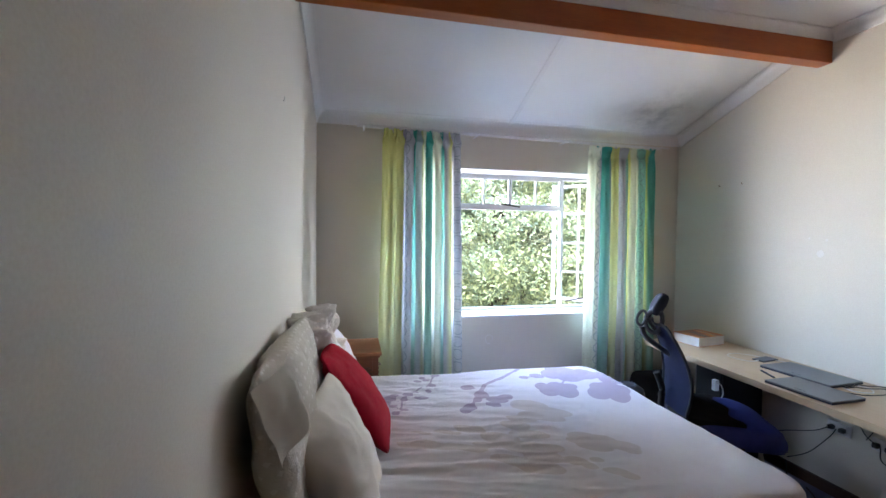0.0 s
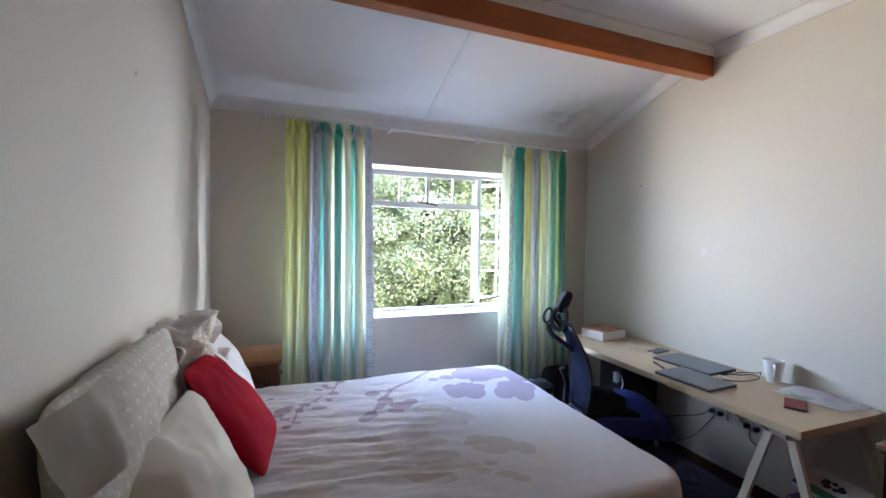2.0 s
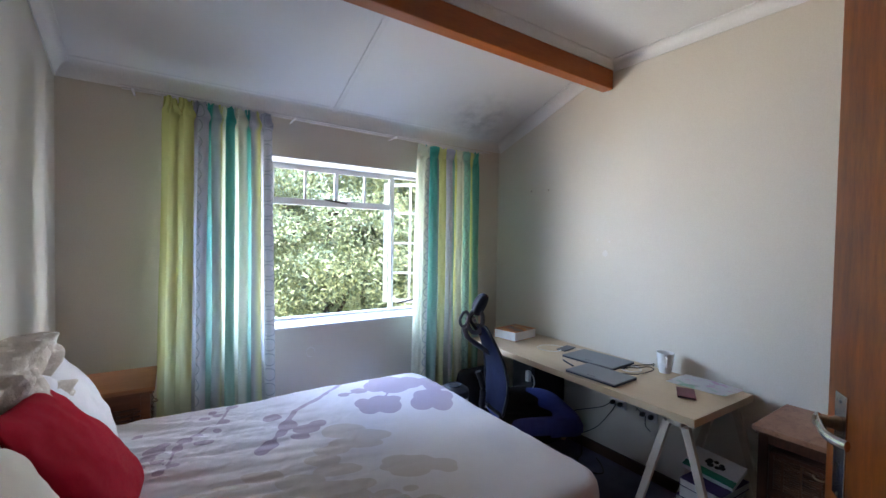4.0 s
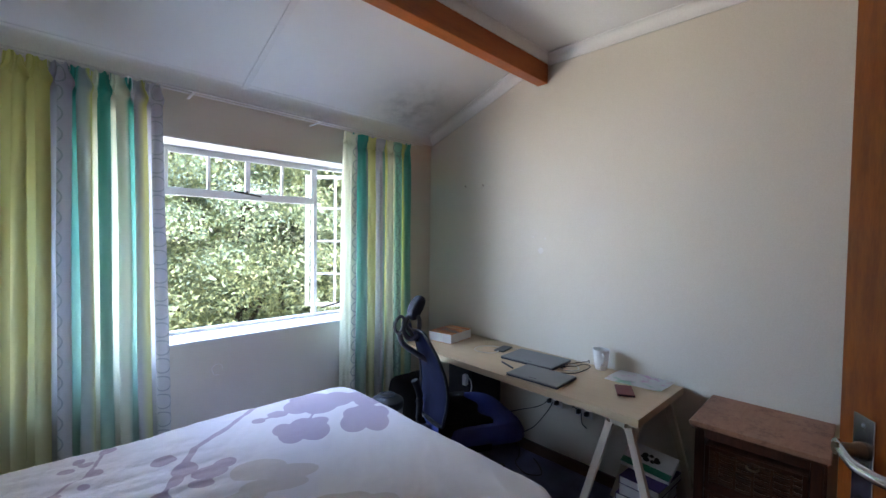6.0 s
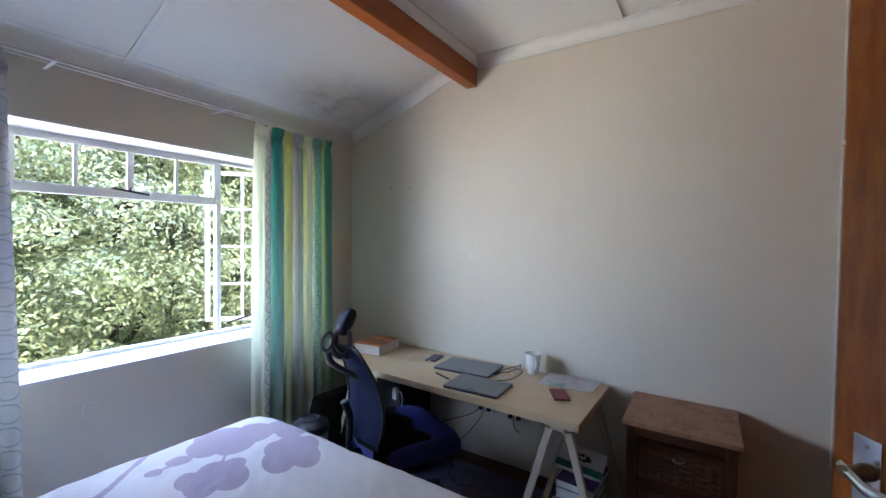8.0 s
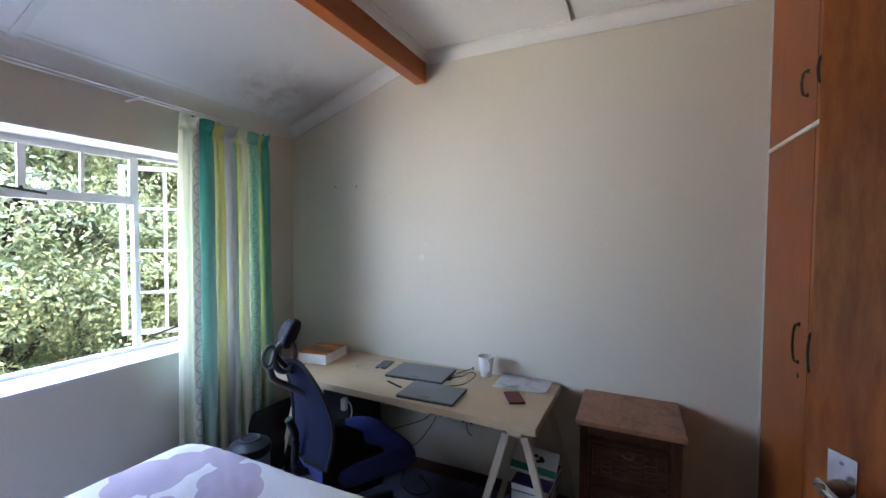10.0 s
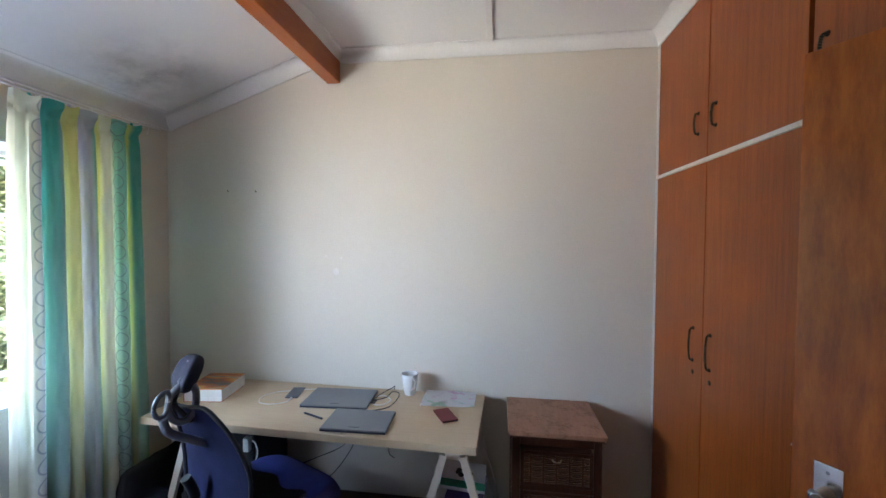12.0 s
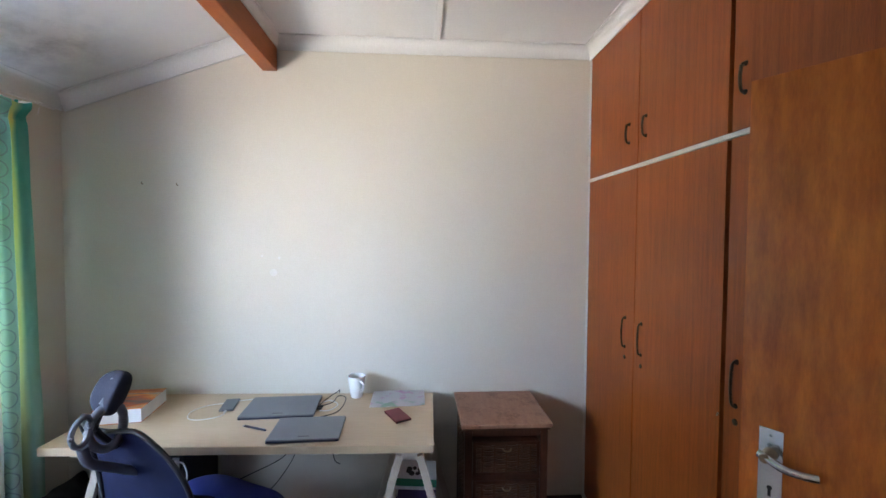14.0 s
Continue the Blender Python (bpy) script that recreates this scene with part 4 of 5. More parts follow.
# ---- chests ----
def wicker_panel(w, h, parent, m, rows, name="wicker_panel"):
    """Woven canes over upright stakes, in the x-z plane, facing -y."""
    bm = bmesh.new()
    box(0, 0.004, 0, w, 0.008, h, 0, bm)
    n = max(4, int(w / 0.055))
    for r in range(rows):
        z = (r + 0.5) * h / rows
        pts = []
        for k in range(n * 2 + 1):
            x = w * k / (n * 2)
            pts.append((x, 0.0 - 0.007 * math.sin(math.pi * (k + r * 2) / 2 + (math.pi / 2)), z + 0.001 * math.sin(k * 1.7 + r)))
        tube(pts, h / rows * 0.42, 5, bm, steps=2)
    for k in range(n):
        x = w * (k + 0.5) / n
        box(x - 0.005, -0.006, 0, x + 0.005, 0.004, h, 0.001, bm)
    return part(name, bm, M["wicker"], parent, "dark woven wicker panel", True, m=m)


def chest(w, d, h, top_mat, label, m, drawers, body=None, group=""):
    """Front faces -y, x runs along the front, base at the floor, back left corner at the origin."""
    body = body or M["chest"]
    c = thing("bedside_chest", label, "chest of drawers", group, m)
    part("top", box(-0.02, -0.02, h - 0.022, w + 0.02, d + 0.0, h, 0.005), top_mat, c, "worn tan wooden top")
    part("top_moulding", box(-0.010, -0.010, h - 0.036, w + 0.010, d, h - 0.0225, 0.004), body, c)
    P = 0.038
    for x in (0, w - P):
        for y in (0, d - P):
            part("post", box(x, y, 0, x + P, y + P, h - 0.037, 0.003), body, c)
    part("back", box(P, d - 0.015, 0.06, w - P, d - 0.005, h - 0.04), body, c)
    for x in (0.006, w - 0.014):
        sp = part("side_panel", box(x + (0.004 if x < 0.1 else -0.004), P, 0.08, x + (0.012 if x < 0.1 else 0.004), d - P, h - 0.0955), body, c)
        mm = Matrix.Translation((x + 0.004, (P if x > 0.1 else d - P), 0.085)) @ Matrix.Rotation(radians(-90 if x < 0.1 else 90), 4, "Z")
        wicker_panel(d - 2 * P, h - 0.185, sp, mm, int((h - 0.185) / 0.012))
        xr = 0.0 if x < 0.1 else w - 0.022
        part("side_rail", box(xr, P, h - 0.095, xr + 0.022, d - P, h - 0.0375, 0.002), body, c)
    zt = h - 0.037
    part("rail", box(P, 0.004, zt - 0.035, w - P, 0.022, zt, 0.002), body, c)
    dh = (zt - 0.035 - 0.07) / drawers
    for k in range(drawers):
        z0 = 0.07 + k * dh
        part("rail", box(P, 0.004, z0 - 0.022, w - P, 0.022, z0, 0.002), body, c)
        dr = part("drawer", box(P + 0.003, 0.012, z0 + 0.003, w - P - 0.003, d - 0.05, z0 + dh - 0.026, 0.002), body, c, "dark wicker-fronted drawer")
        bm = bmesh.new()
        a, b, z1 = P + 0.004, w - P - 0.004, z0 + dh - 0.027
        for r in ((a, z0 + 0.004, a + 0.016, z1), (b - 0.016, z0 + 0.004, b, z1), (a + 0.016, z0 + 0.004, b - 0.016, z0 + 0.018), (a + 0.016, z1 - 0.014, b - 0.016, z1)):
            box(r[0], -0.002, r[1], r[2], 0.0115, r[3], 0.002, bm)
        part("drawer_frame", bm, body, dr)
        wicker_panel(b - a - 0.034, z1 - z0 - 0.036, dr, Matrix.Translation((a + 0.017, 0.004, z0 + 0.019)), max(6, int((z1 - z0 - 0.036) / 0.0135)))
        mx = (a + b) / 2
        bm = tube([(mx - 0.022, -0.008, z1 - 0.03), (mx - 0.012, -0.022, z1 - 0.036), (mx + 0.012, -0.022, z1 - 0.036), (mx + 0.022, -0.008, z1 - 0.03)], 0.004, 8)
        part("ring_pull", bm, M["bronze"], dr, "small cane ring pull", True)
    return c


chest(0.425, 0.415, 0.745, M["chest_top"], "dark wicker chest with worn tan top beside the desk", Matrix.Translation((2.685, 1.745, 0)) @ Matrix.Rotation(radians(-90), 4, "Z"), 3)
chest(0.35, 0.40, 0.80, M["stand_top"], "reddish bedside chest with dark wicker panels by the bed head", Matrix.Translation((0.430, 3.490, 0)) @ Matrix.Rotation(radians(90), 4, "Z"), 3, M["stand"])

# ---- desk ----
DESK_TURN = Matrix.Translation((2.465, 1.910, 0)) @ Matrix.Rotation(radians(-1.6), 4, "Z") @ Matrix.Translation((-2.465, -1.910, 0))
desk = thing("trestle_desk", "long pale birch desk on two wooden trestles", "desk", m=DESK_TURN)
part("edge_banding", box(2.4632, 1.912, 0.719, 2.4648, 3.628, 0.753, 0.0003), M["desk"], desk)
part("tabletop", box(2.465, 1.910, 0.717, 3.066, 3.630, 0.755, 0.0025), M["desk"], desk)


def trestle(y):
    t = thing("trestle", "pale wooden A-frame trestle under the desk", "trestle", "trestles under the desk", DESK_TURN)
    part("top_rail", box(2.50, y - 0.035, 0.680, 3.05, y + 0.035, 0.7165, 0.003), M["trestle"], t)
    for x in (2.525, 3.020):
        for s in (-1, 1):
            part("leg", bar((x, y + s * 0.045, 0.679), (x, y + s * 0.235, 0.005), 0.034, 0.024), M["trestle"], t)
    if y > 3:
        part("shelf", box(2.50, y - 0.03, 0.245, 2.60, y + 0.15, 0.262, 0.002), M["trestle"], t)
    return t


trestle(2.02)
trestle(3.36)


def slab(name, w, d, h, mat, m, parent=None, label="", r=0.006):
    return part(name, box(-w / 2, -d / 2, 0, w / 2, d / 2, h, r), mat, parent, label, m=m)


DZ = 0.7555


def laptop(x, y, rz, w, d, label, badge=True):
    t = thing("laptop", label, "laptop", "laptops on the desk", Matrix.Translation((x, y, DZ)) @ Matrix.Rotation(radians(rz), 4, "Z"))
    slab("base", w, d, 0.010, M["laptop_dark"], Matrix.Translation((0, 0, 0.001)), t, "dark navy base", 0.003)
    lid = slab("lid", w, d, 0.006, M["laptop"], Matrix.Translation((0, 0, 0.0115)), t, "grey metal lid", 0.0025)
    if badge:
        slab("badge", 0.05, 0.006, 0.0006, M["laptop_dark"], Matrix.Translation((0, -d * 0.38, 0.0061)), lid, "dark bar badge", 0.0)
    for fx in (-0.4, 0.4):
        part("rubber_foot", lathe([(0.006, 0), (0.006, 0.001)], 10), M["black"], t, m=Matrix.Translation((fx * w, 0, 0)))
    return t


laptop(2.878, 2.705, -87, 0.370, 0.255, "closed grey laptop with cables at its edge")
laptop(2.620, 2.502, -88, 0.320, 0.228, "closed thin grey laptop near the desk's front edge")
pen = thing("pen", "dark metal pen on the pale desk", "pen", m=Matrix.Translation((2.65, 2.765, DZ + 0.006)) @ Matrix.Rotation(radians(67), 4, "Z"))
part("barrel", tube([(-0.07, 0, 0), (0.055, 0, 0)], 0.0055, 12, steps=1), M["laptop_dark"], pen, smooth=True)
part("tip", tube([(0.0552, 0, 0), (0.072, 0, -0.003)], 0.005, 12, steps=1, taper=0.2), M["steel"], pen, "steel tip", True)
part("clip", box(-0.065, -0.001, 0.005, -0.03, 0.001, 0.0065), M["steel"], pen)


def mug():
    t = thing("mug", "white ceramic mug with a small printed motif", "mug", m=Matrix.Translation((3.025, 2.335, DZ)))
    out = [(0.030, 0.0), (0.033, 0.004), (0.042, 0.05), (0.0495, 0.120), (0.0495, 0.123), (0.0465, 0.123), (0.0460, 0.120), (0.039, 0.05), (0.031, 0.010), (0.001, 0.008)]
    part("cup", lathe(out, 40), M["ceramic"], t, smooth=True)
    a = radians(214)
    c, s = math.cos(a), math.sin(a)
    part("handle", tube([(0.046 * c, 0.046 * s, 0.102), (0.080 * c, 0.080 * s, 0.098), (0.078 * c, 0.078 * s, 0.060), (0.039 * c, 0.039 * s, 0.036)], 0.006, 10), M["ceramic"], t, smooth=True)


mug()
ph = thing("phone", "phone in a maroon folding case", "phone", m=Matrix.Translation((2.757, 2.086, DZ)) @ Matrix.Rotation(radians(-62), 4, "Z"))
part("case", box(-0.042, -0.074, 0, 0.042, 0.074, 0.011, 0.003), M["red_case"], ph)
part("phone_edge", box(-0.038, -0.0755, 0.003, 0.038, -0.070, 0.009, 0.001), M["black"], ph, "black phone edge")


def sheet_mat():
    m, n, l, b = material("crayon_drawing", 0.8)
    v = mapped(n, l)
    a, c = noise_tex(n, l, v, 16, 3), noise_tex(n, l, v, 11, 2)
    col = mixed(n, l, ramp(n, l, a, [(0.54, (0, 0, 0)), (0.64, (0.7, 0.7, 0.7))]), (0.86, 0.86, 0.88), (0.78, 0.48, 0.70))
    sep = n.new("ShaderNodeSeparateXYZ")
    l.new(v, sep.inputs[0])
    side = ramp(n, l, math_node(n, l, "ADD", math_node(n, l, "MULTIPLY", sep.outputs[0], -4.0), 0.35), [(0.4, (0, 0, 0)), (0.6, (1, 1, 1))])
    g = mixed(n, l, 1.0, ramp(n, l, c, [(0.48, (0, 0, 0)), (0.6, (0.75, 0.75, 0.75))]), side, "MULTIPLY")
    l.new(mixed(n, l, g, col, (0.28, 0.60, 0.44)), b.inputs["Base Color"])
    return m


M["drawing"] = sheet_mat()
bm = bmesh.new()
g = [[bm.verts.new((-0.115 + 0.23 * i / 10, -0.15 + 0.30 * j / 14, 0.0015 + 0.002 * (1 + math.sin(i * 0.5 + j * 0.4)) + 0.010 * (max(0, 1 - j / 4) ** 2) * max(0, 1 - i / 5))) for j in range(15)] for i in range(11)]
for i in range(10):
    for j in range(14):
        bm.faces.new((g[i][j], g[i + 1][j], g[i + 1][j + 1], g[i][j + 1]))
bmesh.ops.solidify(bm, geom=bm.faces[:], thickness=0.0006)
tagged(part("drawing", bm, M["drawing"], None, "crayon drawing on white paper in pink and green", m=Matrix.Translation((2.980, 2.094, DZ + 0.001))), category="drawing")

pb = thing("power_bank", "dark grey phone with a white charging cable", "phone", m=Matrix.Translation((2.928, 3.003, DZ)) @ Matrix.Rotation(radians(10), 4, "Z"))
part("shell", box(-0.075, -0.036, 0, 0.075, 0.036, 0.009, 0.003), M["grey_plastic"], pb)
part("plug", box(-0.098, -0.005, 0.002, -0.0755, 0.005, 0.008, 0.001), M["cable_white"], pb, "white plug")


def cable(name, label, pts, r, mat, category="cable"):
    return tagged(part(name, tube(pts, r, 7, steps=8), mat, None, label, True), category=category)


z = DZ + 0.0025
cable("charging_cable", "white charging cable looped on the desk", [(2.831, 2.983, z + 0.002), (2.79, 2.995, z), (2.755, 3.065, z), (2.77, 3.135, z), (2.85, 3.165, z), (2.92, 3.125, z), (2.95, 3.06, z), (2.99, 2.96, z), (3.02, 2.86, z)], 0.0022, M["cable_white"])
cable("white_lead", "white lead curled beside the laptop", [(2.93, 2.515, z + 0.004), (2.96, 2.47, z + 0.004), (2.91, 2.42, z), (2.84, 2.45, z), (2.83, 2.50, z + 0.004)], 0.003, M["cable_white"])
cable("black_lead", "black lead looped beside the laptop", [(2.88, 2.515, z + 0.004), (2.92, 2.45, z + 0.01), (3.02, 2.44, z + 0.004), (3.01, 2.395, z), (2.89, 2.39, z), (2.80, 2.42, z), (2.74, 2.53, z)], 0.0026, M["black"])
cable("black_lead", "black lead rising over the desk's back edge", [(2.90, 2.515, z + 0.006), (3.00, 2.49, z + 0.004), (3.09, 2.46, z), (3.110, 2.45, z - 0.01), (3.111, 2.50, 0.55), (3.108, 2.56, 0.42)], 0.0026, M["black"])
for xx, yy in ((2.855, 2.522), (2.885, 2.520)):
    tagged(part("usb_plug", box(xx - 0.008, yy - 0.028, DZ + 0.002, xx + 0.008, yy, DZ + 0.011, 0.002), M["black"], None, "small black plug in the laptop"), category="plug")


def cover_art():
    m, n, l, b = material("orange_striped_cover", 0.3)
    v = mapped(n, l, (5, 1.0, 1))
    a = noise_tex(n, l, v, 4.5, 5, 0.6)
    col = ramp(n, l, a, [(0.28, (0.02, 0.02, 0.03)), (0.40, (0.16, 0.14, 0.14)), (0.50, (0.50, 0.10, 0.02)), (0.58, (0.72, 0.30, 0.04)), (0.66, (0.40, 0.36, 0.34)), (0.75, (0.25, 0.02, 0.02))])
    l.new(col, b.inputs["Base Color"])
    return m


M["art"] = cover_art()


def book(x, y, z, rz, w, d, h, cover, label, tilt=0.0, name="book"):
    t = thing(name, label, "book", m=Matrix.Translation((x, y, z)) @ Matrix.Rotation(radians(rz), 4, "Z") @ Matrix.Rotation(radians(tilt), 4, "X"))
    part("page_block", box(-w / 2 + 0.003, -d / 2 + 0.003, 0.0025, w / 2 - 0.003, d / 2 - 0.003, h - 0.0025), M["page"], t, "white page block")
    part("front_cover", box(-w / 2, -d / 2, h - 0.0023, w / 2, d / 2, h, 0.0006), cover, t)
    part("back_cover", box(-w / 2, -d / 2, 0, w / 2, d / 2, 0.0023, 0.0006), cover, t)
    part("spine", box(-w / 2, d / 2 - 0.0028, 0.0025, w / 2, d / 2 - 0.0002, h - 0.0025), cover, t)
    return t


book(2.862, 3.468, DZ, 8, 0.27, 0.215, 0.072, M["art"], "thick white-edged book with an orange and black cover")

# books under the desk
zz = 0.0
for k, (w, d, h, mat, lab) in enumerate(((0.30, 0.22, 0.05, M["cover_white"], "white paperback in the stack under the desk"), (0.29, 0.21, 0.045, M["purple"], "purple paperback in the stack under the desk"),
                                         (0.30, 0.22, 0.05, M["cover_white"], "white paperback in the stack under the desk"), (0.28, 0.21, 0.04, M["cover_white"], "cream paperback in the stack under the desk"), (0.29, 0.21, 0.045, M["purple"], "purple paperback in the stack under the desk"), (0.29, 0.21, 0.05, M["cover_white"], "white paperback in the stack under the desk"), (0.28, 0.20, 0.04, M["purple"], "purple paperback in the stack under the desk"))):
    book(2.86 + 0.01 * (k % 2), 2.03 - 0.008 * k, zz, 4 * ((k % 3) - 1), w, d, h, mat, lab)
    zz += h + 0.0005
t = thing("book", "white and green paperback with a dark picture, leaning on the stack", "book", m=Matrix.Translation((2.90, 2.00, zz + 0.030)) @ Matrix.Rotation(radians(4), 4, "X") @ Matrix.Rotation(radians(-18), 4, "Y"))
part("page_block", box(-0.083, -0.118, 0.002, 0.083, 0.118, 0.022), M["page"], t, "white page block")
fc = part("front_cover", box(-0.085, -0.12, 0.0222, 0.085, 0.12, 0.0245, 0.0006), M["cover_white"], t)
part("green_band", box(-0.085, -0.12, 0.0246, -0.040, 0.12, 0.0252), M["green"], fc, "green band")
bm = bmesh.new()
for k in range(7):
    a = k / 7 * 2 * math.pi
    lathe([(0.012 + 0.004 * (k % 2), 0), (0.010, 0.0004)], 14, bm, Matrix.Translation((0.012 + 0.018 * math.cos(a), 0.036 * math.sin(a), 0.0247)))
part("picture", bm, M["black"], fc, "dark picture")
part("back_cover", box(-0.085, -0.12, 0, 0.085, 0.12, 0.0018), M["cover_white"], t)

# ---- office chair ----
def office_chair():
    face = -26.0
    m = Matrix.Translation((2.435, 2.935, 0)) @ Matrix.Rotation(radians(face - 90), 4, "Z")
    c = thing("office_chair", "navy mesh high-backed office chair with a headrest, turned to the desk", "office chair", m=m)
    # seat cushion: front at +y
    bm = bmesh.new()
    n = 26
    top, bot = [], []
    for i in range(n + 1):
        for j in range(n + 1):
            u, v = 2 * i / n - 1, 2 * j / n - 1
            x = u * 0.275 * (1 - 0.12 * abs(v) ** 4)
            y = 0.055 + v * 0.270 * (1 - 0.12 * abs(u) ** 4)
            edge = (1 - abs(u) ** 4) * (1 - abs(v) ** 4)
            zt = 0.440 + 0.058 * edge ** 0.35 - 0.05 * max(0, v - 0.45) ** 1.3 + 0.012 * abs(u) ** 2
            zb_ = 0.410 - 0.065 * edge ** 0.4 - 0.05 * max(0, v - 0.45) ** 1.3
            top.append(bm.verts.new((x, y, zt)))
            bot.append(bm.verts.new((x, y, zb_)))
    for i in range(n):
        for j in range(n):
            a, b, cc, d = i * (n + 1) + j, (i + 1) * (n + 1) + j, (i + 1) * (n + 1) + j + 1, i * (n + 1) + j + 1
            bm.faces.new((top[a], top[b], top[cc], top[d]))
            bm.faces.new((bot[d], bot[cc], bot[b], bot[a]))
    rim = [i * (n + 1) for i in range(n + 1)] + [n * (n + 1) + j for j in range(1, n + 1)] + [i * (n + 1) + n for i in range(n - 1, -1, -1)] + [j for j in range(n - 1, 0, -1)]
    for a, b in zip(rim, rim[1:] + rim[:1]):
        bm.faces.new((top[a], top[b], bot[b], bot[a]))
    part("seat", bm, M["navy"], c, "navy fabric seat", True)
    bm = bmesh.new()
    g = [[bm.verts.new(((2 * i / 18 - 1) * 0.295 * (1 - 0.07 * max(0, abs(2 * i / 18 - 1) - 0.8) * 5), -0.25 + 0.33 * j / 14 + 0.02 * math.sin(i * 0.9), 0.510 + 0.008 * noise.noise(Vector((i * 0.4, j * 0.4, 2))) - 0.15 * max(0, abs(2 * i / 18 - 1) - 0.78) / 0.22)) for j in range(15)] for i in range(19)]
    for i in range(18):
        for j in range(14):
            bm.faces.new((g[i][j], g[i + 1][j], g[i + 1][j + 1], g[i][j + 1]))
    bmesh.ops.solidify(bm, geom=bm.faces[:], thickness=0.012)
    tagged(part("folded_garment", bm, M["cloth_black"], None, "black garment spread over the navy office chair seat", True, m=m), category="clothing")
    # back: curved mesh panel in a plastic frame
    def back_point(u, v):
        """u across -1..1, v up 0..1"""
        w = 0.252 * (0.74 + 0.38 * math.sin(math.pi * min(1, v * 0.72 + 0.12))) if v < 0.9 else 0.252 * (0.74 + 0.38 * math.sin(math.pi * (0.9 * 0.72 + 0.12))) * (1 - (v - 0.9) * 3.2)
        w *= 1 - 0.12 * (max(0.0, v - 0.4) / 0.6) ** 1.3
        zc = 0.50 + 0.52 * v
        yc = -0.25 + 0.030 * math.sin(math.pi * v * 1.1) - 0.085 * v * v
        return Vector((u * w, yc + 0.045 * u * u, zc))

    bm = bmesh.new()
    g = [[bm.verts.new(back_point(2 * i / 20 - 1, j / 24)) for j in range(25)] for i in range(21)]
    for i in range(20):
        for j in range(24):
            bm.faces.new((g[i][j], g[i + 1][j], g[i + 1][j + 1], g[i][j + 1]))
    bmesh.ops.solidify(bm, geom=bm.faces[:], thickness=0.012)
    part("backrest", bm, M["mesh"], c, "navy mesh backrest", True)
    ring = [back_point(-1, j / 12) for j in range(13)] + [back_point(k / 4, 1) for k in (-2, 0, 2)] + [back_point(1, 1 - j / 12) for j in range(13)] + [back_point(k / 4, 0) for k in (2, 0, -2)]
    ring = [p + Vector((0, -0.008, 0)) for p in ring]
    part("back_frame", tube(ring + [ring[0]], 0.009, 8, steps=3), M["black"], c, "black plastic back frame", True)
    bm = tube([(0, -0.19, 0.40), (0, -0.275, 0.43), (0, -0.275, 0.60), (0, -0.310, 0.70)], 0.020, 10)
    part("back_spine", bm, M["black"], c, "black plastic back support", True)
    # headrest: a pad on a ring, with a smaller loop behind it, joined to the back frame
    inv = m.inverted()

    def loop(centre, way, a, b, lean):
        c0, w, up = Vector(centre), Vector(way).normalized(), Vector((lean[0], lean[1], 1)).normalized()
        return [inv @ (c0 + w * (a * math.cos(k / 16 * 2 * math.pi)) + up * (b * math.sin(k / 16 * 2 * math.pi) * (1 + 0.15 * math.cos(k / 16 * 2 * math.pi)))) for k in range(17)]

    bm = bmesh.new()
    tube(loop((2.085, 3.020, 1.040), (0.70, -0.70, 0), 0.046, 0.072, (0.06, -0.06)), 0.014, 10, bm, steps=2)
    tube(loop((2.020, 3.050, 1.055), (0.85, -0.50, 0), 0.024, 0.046, (0.14, -0.10)), 0.009, 8, bm, steps=2)
    tube([inv @ Vector(p) for p in ((2.085, 3.03, 1.115), (2.11, 3.02, 1.15), (2.13, 3.02, 1.19))], 0.013, 8, bm, steps=3)
    tube([inv @ Vector(p) for p in ((2.030, 3.055, 1.00), (2.050, 3.050, 0.94), (2.115, 3.020, 0.885), (2.20, 2.985, 0.82))], 0.016, 10, bm, steps=4)
    part("headrest_bracket", bm, M["grey_plastic"], c, "grey plastic headrest ring", True)
    part("headrest_post", tube([inv @ Vector(p) for p in ((2.09, 3.03, 1.11), (2.065, 3.04, 1.05), (2.10, 3.03, 0.99), (2.13, 3.02, 0.95))], 0.011, 8), M["black"], c, "black plastic headrest post", True)
    bm = bmesh.new()
    bmesh.ops.create_uvsphere(bm, u_segments=28, v_segments=18, radius=1)
    for v in bm.verts:
        x, y, z_ = v.co
        sq = lambda q: math.copysign(abs(q) ** 0.75, q)
        v.co = Vector((sq(x) * 0.062, sq(y) * 0.034 - 0.020 * (x * x), sq(z_) * 0.074))
    part("headrest", bm, M["cloth_navy"], c, "navy padded headrest", True, m=inv @ Matrix.Translation((2.131, 3.028, 1.140)) @ Matrix.Rotation(radians(-118), 4, "Z") @ Matrix.Rotation(radians(-26), 4, "X"))
    part("mechanism", box(-0.10, -0.20, 0.315, 0.10, 0.10, 0.35, 0.015), M["black"], c)
    part("gas_column", lathe([(0.03, 0.10), (0.03, 0.24), (0.02, 0.245), (0.02, 0.316)], 20), M["black"], c, smooth=True)
    for k in range(5):
        a = k / 5 * 2 * math.pi + 0.3
        dx, dy = math.cos(a), math.sin(a)
        leg = part("base_leg", bar((dx * 0.02, dy * 0.02, 0.115), (dx * 0.29, dy * 0.29, 0.075), 0.045, 0.03, bevel=0.006), M["black"], c)
        bm = lathe([(0.026, -0.02), (0.028, -0.016), (0.028, 0.016), (0.026, 0.02)], 16, m=Matrix.Translation((dx * 0.30, dy * 0.30, 0.029)) @ Matrix.Rotation(a + math.pi / 2, 4, "Z") @ Matrix.Rotation(math.pi / 2, 4, "Y"))
        part("castor", bm, M["black"], leg, smooth=True)
    return c


office_chair()

